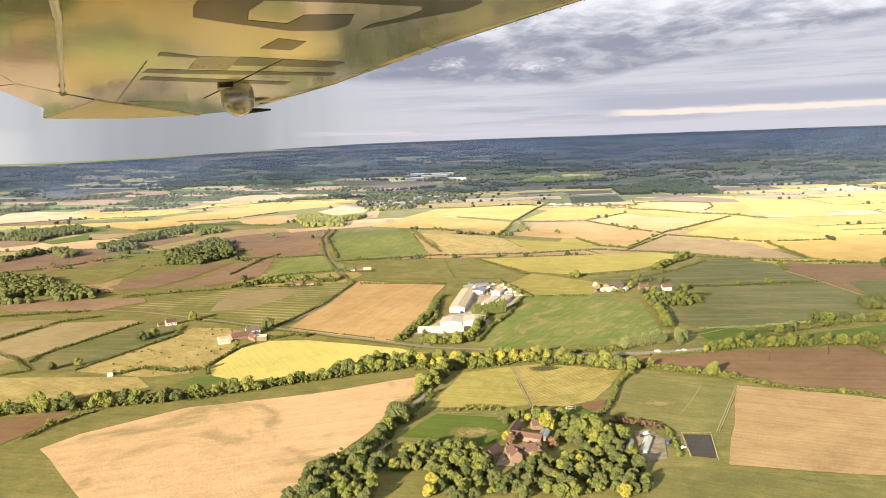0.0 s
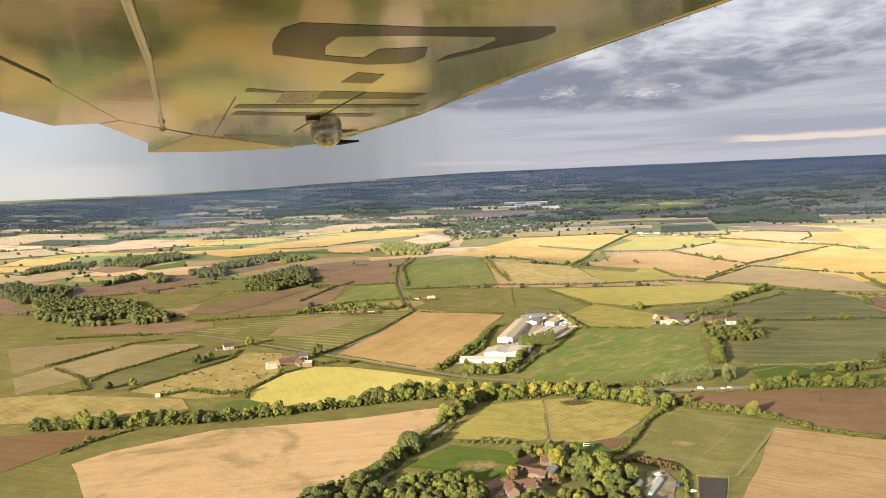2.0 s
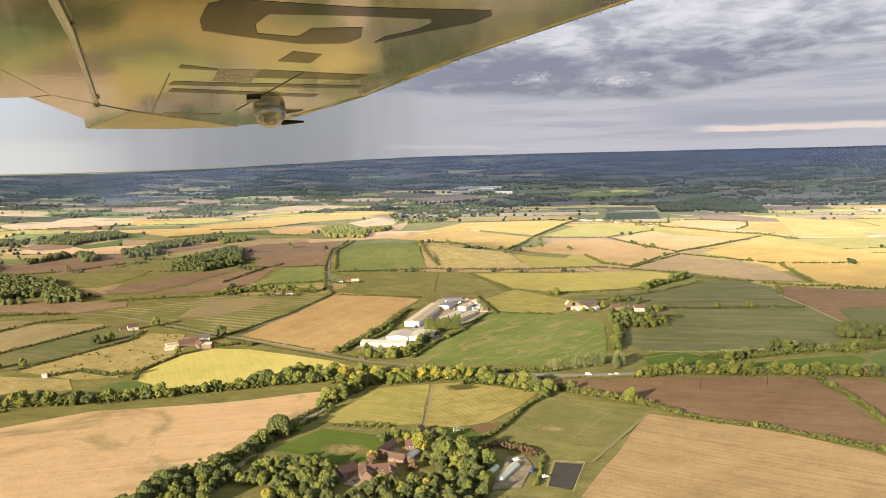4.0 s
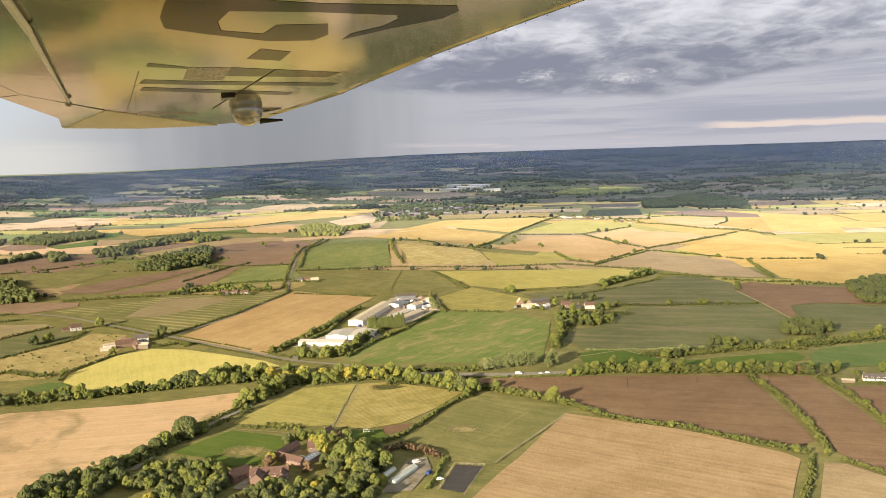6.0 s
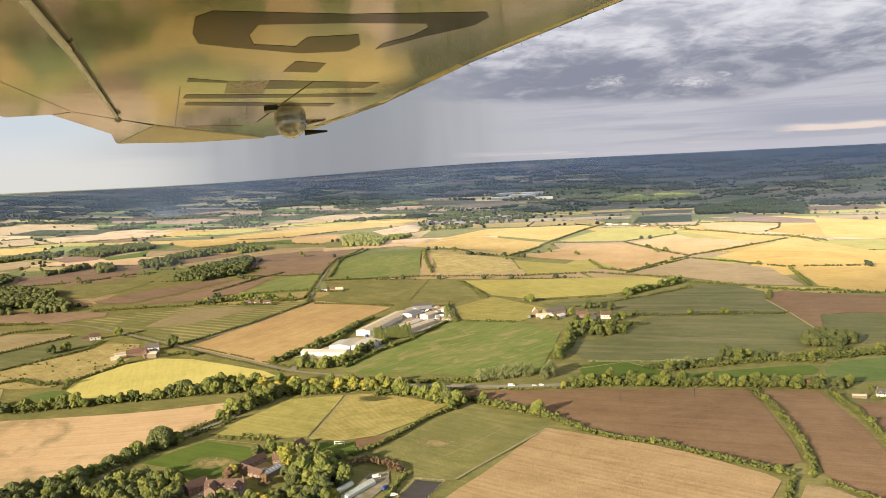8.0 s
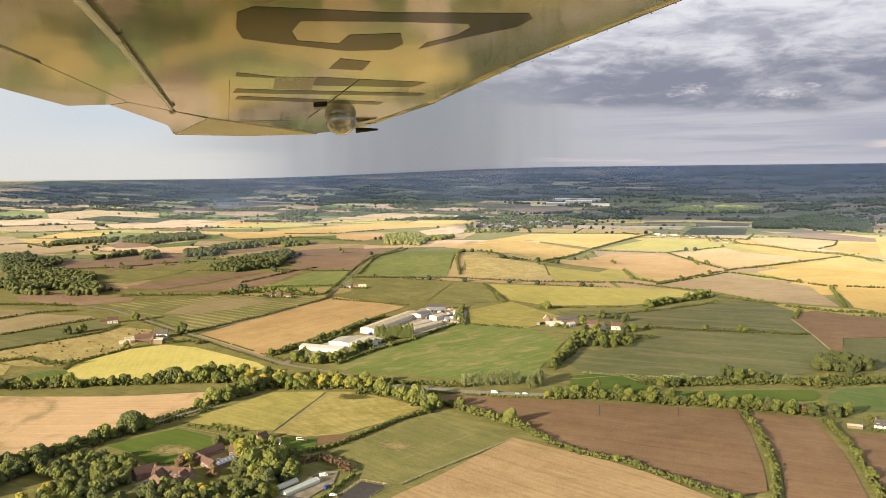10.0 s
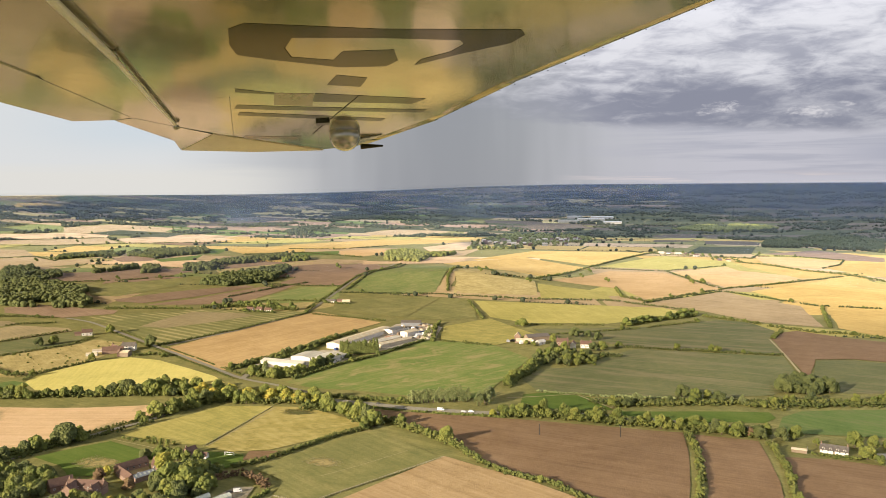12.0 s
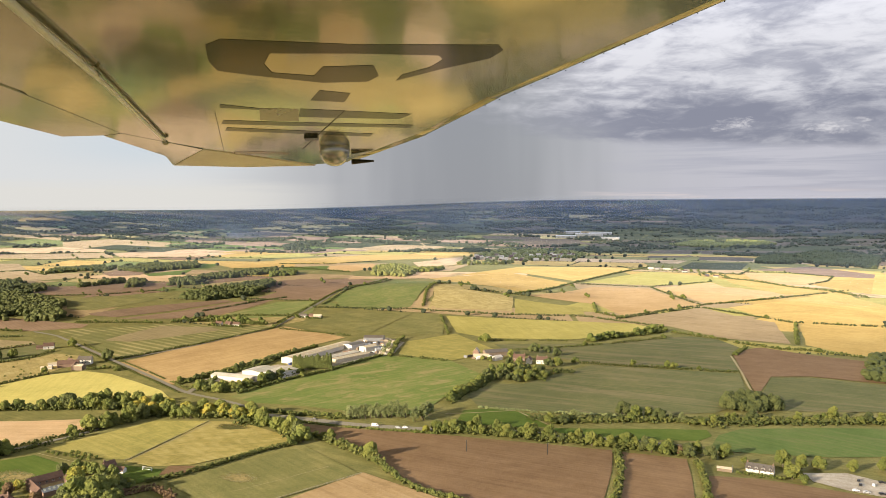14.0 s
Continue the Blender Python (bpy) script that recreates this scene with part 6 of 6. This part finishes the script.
# ---- added sheets that imitate haze over the far land ----
HAZE, n = material("far_haze_sheet")
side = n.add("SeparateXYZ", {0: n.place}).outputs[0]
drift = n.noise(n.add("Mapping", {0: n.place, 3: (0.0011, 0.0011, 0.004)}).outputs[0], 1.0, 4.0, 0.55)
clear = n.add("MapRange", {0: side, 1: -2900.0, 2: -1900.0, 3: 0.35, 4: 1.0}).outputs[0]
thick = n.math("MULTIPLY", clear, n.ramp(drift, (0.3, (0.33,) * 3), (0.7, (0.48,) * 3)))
haze_tint = n.add("BsdfDiffuse", {0: (0.095, 0.142, 0.245, 1.0)}).outputs[0]
n.add("OutputMaterial", {0: n.add("MixShader", {0: thick, 1: n.add("BsdfTransparent").outputs[0], 2: haze_tint}).outputs[0]})


# fainter blue tint for the added sheets in the middle distance
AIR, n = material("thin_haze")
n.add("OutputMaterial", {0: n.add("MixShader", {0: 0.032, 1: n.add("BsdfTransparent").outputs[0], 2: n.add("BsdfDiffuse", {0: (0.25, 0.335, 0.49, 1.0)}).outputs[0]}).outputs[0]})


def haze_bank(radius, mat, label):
    """An added see-through sheet imitating distance haze, bowed round the vale on the land."""
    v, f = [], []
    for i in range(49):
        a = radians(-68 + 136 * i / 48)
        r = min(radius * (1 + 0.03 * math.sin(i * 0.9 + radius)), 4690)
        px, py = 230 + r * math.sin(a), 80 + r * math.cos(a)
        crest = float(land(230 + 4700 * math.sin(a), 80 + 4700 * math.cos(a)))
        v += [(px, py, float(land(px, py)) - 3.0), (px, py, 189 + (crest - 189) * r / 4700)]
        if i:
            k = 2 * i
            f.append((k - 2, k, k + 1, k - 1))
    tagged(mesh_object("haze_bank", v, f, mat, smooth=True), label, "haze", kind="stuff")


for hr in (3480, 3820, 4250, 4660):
    haze_bank(hr, HAZE, "added blue-grey sheet imitating haze over distant farmland")
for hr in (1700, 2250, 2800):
    haze_bank(hr, AIR, "added faint sheet imitating haze over the middle distance")


# ---- the aircraft's wing ----
# The wing keeps its place beside the camera all along the flight. In a world that stands still it hangs
# far off and enlarged, so that its bearing from the path holds.
UNDER, n = material("wing_paint")
grime = n.noise(n.place, 0.006, 5.0, 0.65)
streaks = n.noise(n.add("Mapping", {0: n.place, 3: (0.02, 0.004, 0.01)}).outputs[0], 1.0, 4.0, 0.6)
skin_c = n.ramp(n.math("ADD", n.math("MULTIPLY", grime, 0.6), n.math("MULTIPLY", streaks, 0.4)), (0.3, (0.26, 0.252, 0.178)), (0.55, (0.345, 0.335, 0.25)), (0.75, (0.44, 0.43, 0.335)))
dents = n.noise(n.add("Mapping", {0: n.place, 3: (0.05, 0.018, 0.03)}).outputs[0], 1.0, 4.0, 0.62, 0.6)
ripple = n.math("ADD", n.math("MULTIPLY", n.noise(n.place, 0.010, 3.0, 0.5), 0.7), n.math("MULTIPLY", dents, 0.5))
finish(n, skin_c, 0.13, ripple, 0.12, 4.0, Metallic=0.66, **{"Coat Weight": 0.35, "Coat Roughness": 0.07})
DARK_MARK = plain("dark_marking", (0.012, 0.013, 0.008), (0.034, 0.031, 0.017), 0.008, 0.16, 0.0, **{"Specular IOR Level": 0.22})
WARM_MARK = plain("worn_marking", (0.15, 0.10, 0.055), (0.22, 0.15, 0.08), 0.01, 0.25, 0.0, **{"Coat Weight": 0.25, "Coat Roughness": 0.12})
ROD = plain("polished_rod", (0.74, 0.73, 0.70), (0.86, 0.85, 0.82), 0.02, 0.3, Metallic=0.2)
LENS_M, n = material("lamp_glass")
finish(n, (0.36, 0.36, 0.35, 1.0), 0.04, Metallic=0.55, **{"Coat Weight": 1.0, "Coat Roughness": 0.02})

wing = tagged(new("aircraft_wing"), "cream-painted aircraft wing seen from below, glossy and grimy", "wing")
wing.matrix_basis = Matrix(((0.7546, -0.5411, 0.0955, -562.0), (-0.5298, -0.7596, -0.1177, 2259.6), (0.1460, 0.0411, -0.9211, 312.0), (0, 0, 0, 1)))


def panel(name, outline, mat, z0, z1, parent=wing, label="", inset=0.0):
    """A plate in the wing's own plane; z grows downwards, out of the underside."""
    bm = bmesh.new()
    cx, cy = sum(p[0] for p in outline) / len(outline), sum(p[1] for p in outline) / len(outline)
    rows = [[bm.verts.new((px, py, z0)) for px, py in outline], [bm.verts.new((px, py, z1 - inset)) for px, py in outline], [bm.verts.new((px + (cx - px) * 0.015, py + (cy - py) * 0.015, z1)) for px, py in outline]]
    bm.faces.new(rows[0])
    bm.faces.new(rows[2][::-1])
    k = len(outline)
    for r, q in zip(rows, rows[1:]):
        for i in range(k):
            j = (i + 1) % k
            bm.faces.new((r[j], r[i], q[i], q[j]))
    bmesh.ops.recalc_face_normals(bm, faces=bm.faces[:])
    return part(name, bm, mat, parent, label)


panel("skin", [(0, 34), (330, 4), (700, 36), (1219, 32), (1330, 28), (1620, 20), (1560, 260), (1330, 620), (1120, 980), (900, 1240), (600, 1300), (330, 1000), (100, 900), (-40, 500), (-131, 110), (-64, 30)], UNDER, -40, 0, inset=6)
bm = bmesh.new()                                             # rounded leading edge
for (a, b) in (((-24, 34, -40), (330, 4, -40)), ((330, 4, -40), (700, 36, -40)), ((700, 36, -40), (1620, 20, -42))):
    limb(bm, a, b, 42, 43, 28)
for f_ in bm.faces:
    f_.smooth = True
part("leading_edge", bm, UNDER, wing, "bright rounded leading edge")
TIP = plain("tip_paint", (0.50, 0.46, 0.34), (0.60, 0.56, 0.43), 0.01, 0.4, 0.0)
# thin pale tube added in place of the sky's glint on the leading edge
bm = bmesh.new()
for (a, b) in (((-20, 0, -34), (330, -31, -34)), ((330, -31, -34), (700, 1, -34)), ((700, 1, -34), (1620, -16, -36))):
    limb(bm, a, b, 5, 5, 8)
part("edge_strip", bm, ROD, wing, "pale tube imitating the sky's reflection along the edge")
panel("wing_tip", [(-40, 500), (-272, 519), (-224, 306), (-131, 110)], TIP, -30, 1.5, label="down-curved pale wing tip", inset=4)
panel("aileron", [(-272, 519), (-157, 573), (19, 775), (60, 740), (-40, 500)], UNDER, -24, 0.5, inset=4)
panel("flap", [(60, 740), (19, 775), (-28, 863), (64, 995), (184, 1158), (300, 1290), (600, 1300), (330, 1000)], UNDER, -24, 0.7, inset=4)
# dark lettering under the wing, as plain bars
panel("marking", [(755, 741), (795, 726), (876, 491), (992, 244), (973, 217), (893, 317), (834, 469), (763, 621), (703, 609), (659, 575), (628, 599), (626, 676), (675, 710)], DARK_MARK, -0.5, 0.6)
panel("marking", [(973, 217), (923, 212), (827, 266), (720, 314), (759, 323), (826, 294), (876, 296), (893, 317)], DARK_MARK, -0.5, 0.6)
panel("marking", [(628, 599), (659, 575), (677, 488), (735, 496), (787, 407), (733, 364), (688, 367), (642, 452)], DARK_MARK, -0.5, 0.6)
panel("marking", [(590, 435), (598, 362), (531, 343), (513, 421)], DARK_MARK, -0.5, 0.6)
panel("marking", [(403, 598), (406, 504), (394, 500), (376, 589)], DARK_MARK, -0.5, 0.6)
panel("marking", [(406, 504), (436, 417), (334, 372), (309, 465)], WARM_MARK, -0.5, 0.6)
panel("marking", [(440, 415), (505, 141), (452, 147), (372, 390)], DARK_MARK, -0.5, 0.6)
panel("marking", [(275, 546), (300, 453), (415, 80), (386, 78), (264, 450), (240, 540)], DARK_MARK, -0.5, 0.6)
panel("marking", [(212, 516), (294, 134), (263, 130), (180, 510)], DARK_MARK, -0.5, 0.6)
panel("marking", [(-30, 410), (8, 258), (-26, 250), (-62, 404)], WARM_MARK, -0.5, 0.6)
for a, b in (((-40, 440), (330, 585)), ((464, 310), (60, 240))):
    a, b = Vector(a), Vector(b)
    s = Vector((-(b - a).y, (b - a).x)).normalized() * 0.7
    panel("seam", [tuple(a + s), tuple(b + s), tuple(b - s), tuple(a - s)], DARK_MARK, 0, 1.6)
bm = bmesh.new()
limb(bm, (900, 1105, 10), (540, 890, 12), 8, 7, 10)
limb(bm, (540, 890, 12), (40, 625, 6), 5.5, 4, 10)
part("flap_rod", bm, ROD, wing, "shiny metal rod")
for ru, rv in ((540, 890), (40, 625)):
    bm = bmesh.new()
    bmesh.ops.create_icosphere(bm, subdivisions=2, radius=9, matrix=Matrix.Translation((ru, rv, 10)) @ Matrix.Diagonal((1, 1, 0.8, 1)))
    part("bracket", bm, UNDER, wing)
bm = bmesh.new()
bmesh.ops.create_uvsphere(bm, u_segments=24, v_segments=16, radius=46, matrix=Matrix.Translation((105, 160, 8)))
for f_ in bm.faces:
    f_.smooth = True
lamp = part("lamp", bm, LENS_M, wing, "round glass wing lamp")
bm = bmesh.new()
bmesh.ops.create_cone(bm, cap_ends=True, segments=20, radius1=41, radius2=41, depth=9, matrix=Matrix.Translation((107, 161, 1)))
part("lamp_collar", bm, STEEL, lamp, "dark metal collar")
bm = bmesh.new()
limb(bm, (20, 60, 16), (60, 5, 18), 9, 3, 8)
part("lamp_tail", bm, DARK_MARK, lamp, "small dark spike")
panel("lamp_bracket", [(180, 285), (205, 300), (225, 270), (200, 255)], DARK_MARK, 0, 8)
gen = random.Random(4)
for k in range(26):                                          # rivets along the front of the wing
    t_ = k / 25
    bm = bmesh.new()
    bmesh.ops.create_icosphere(bm, subdivisions=1, radius=1.4, matrix=Matrix.Translation((120 + 1450 * t_, 14 + gen.uniform(-2, 2), 1)))
    part("rivet", bm, DARK_MARK, wing)
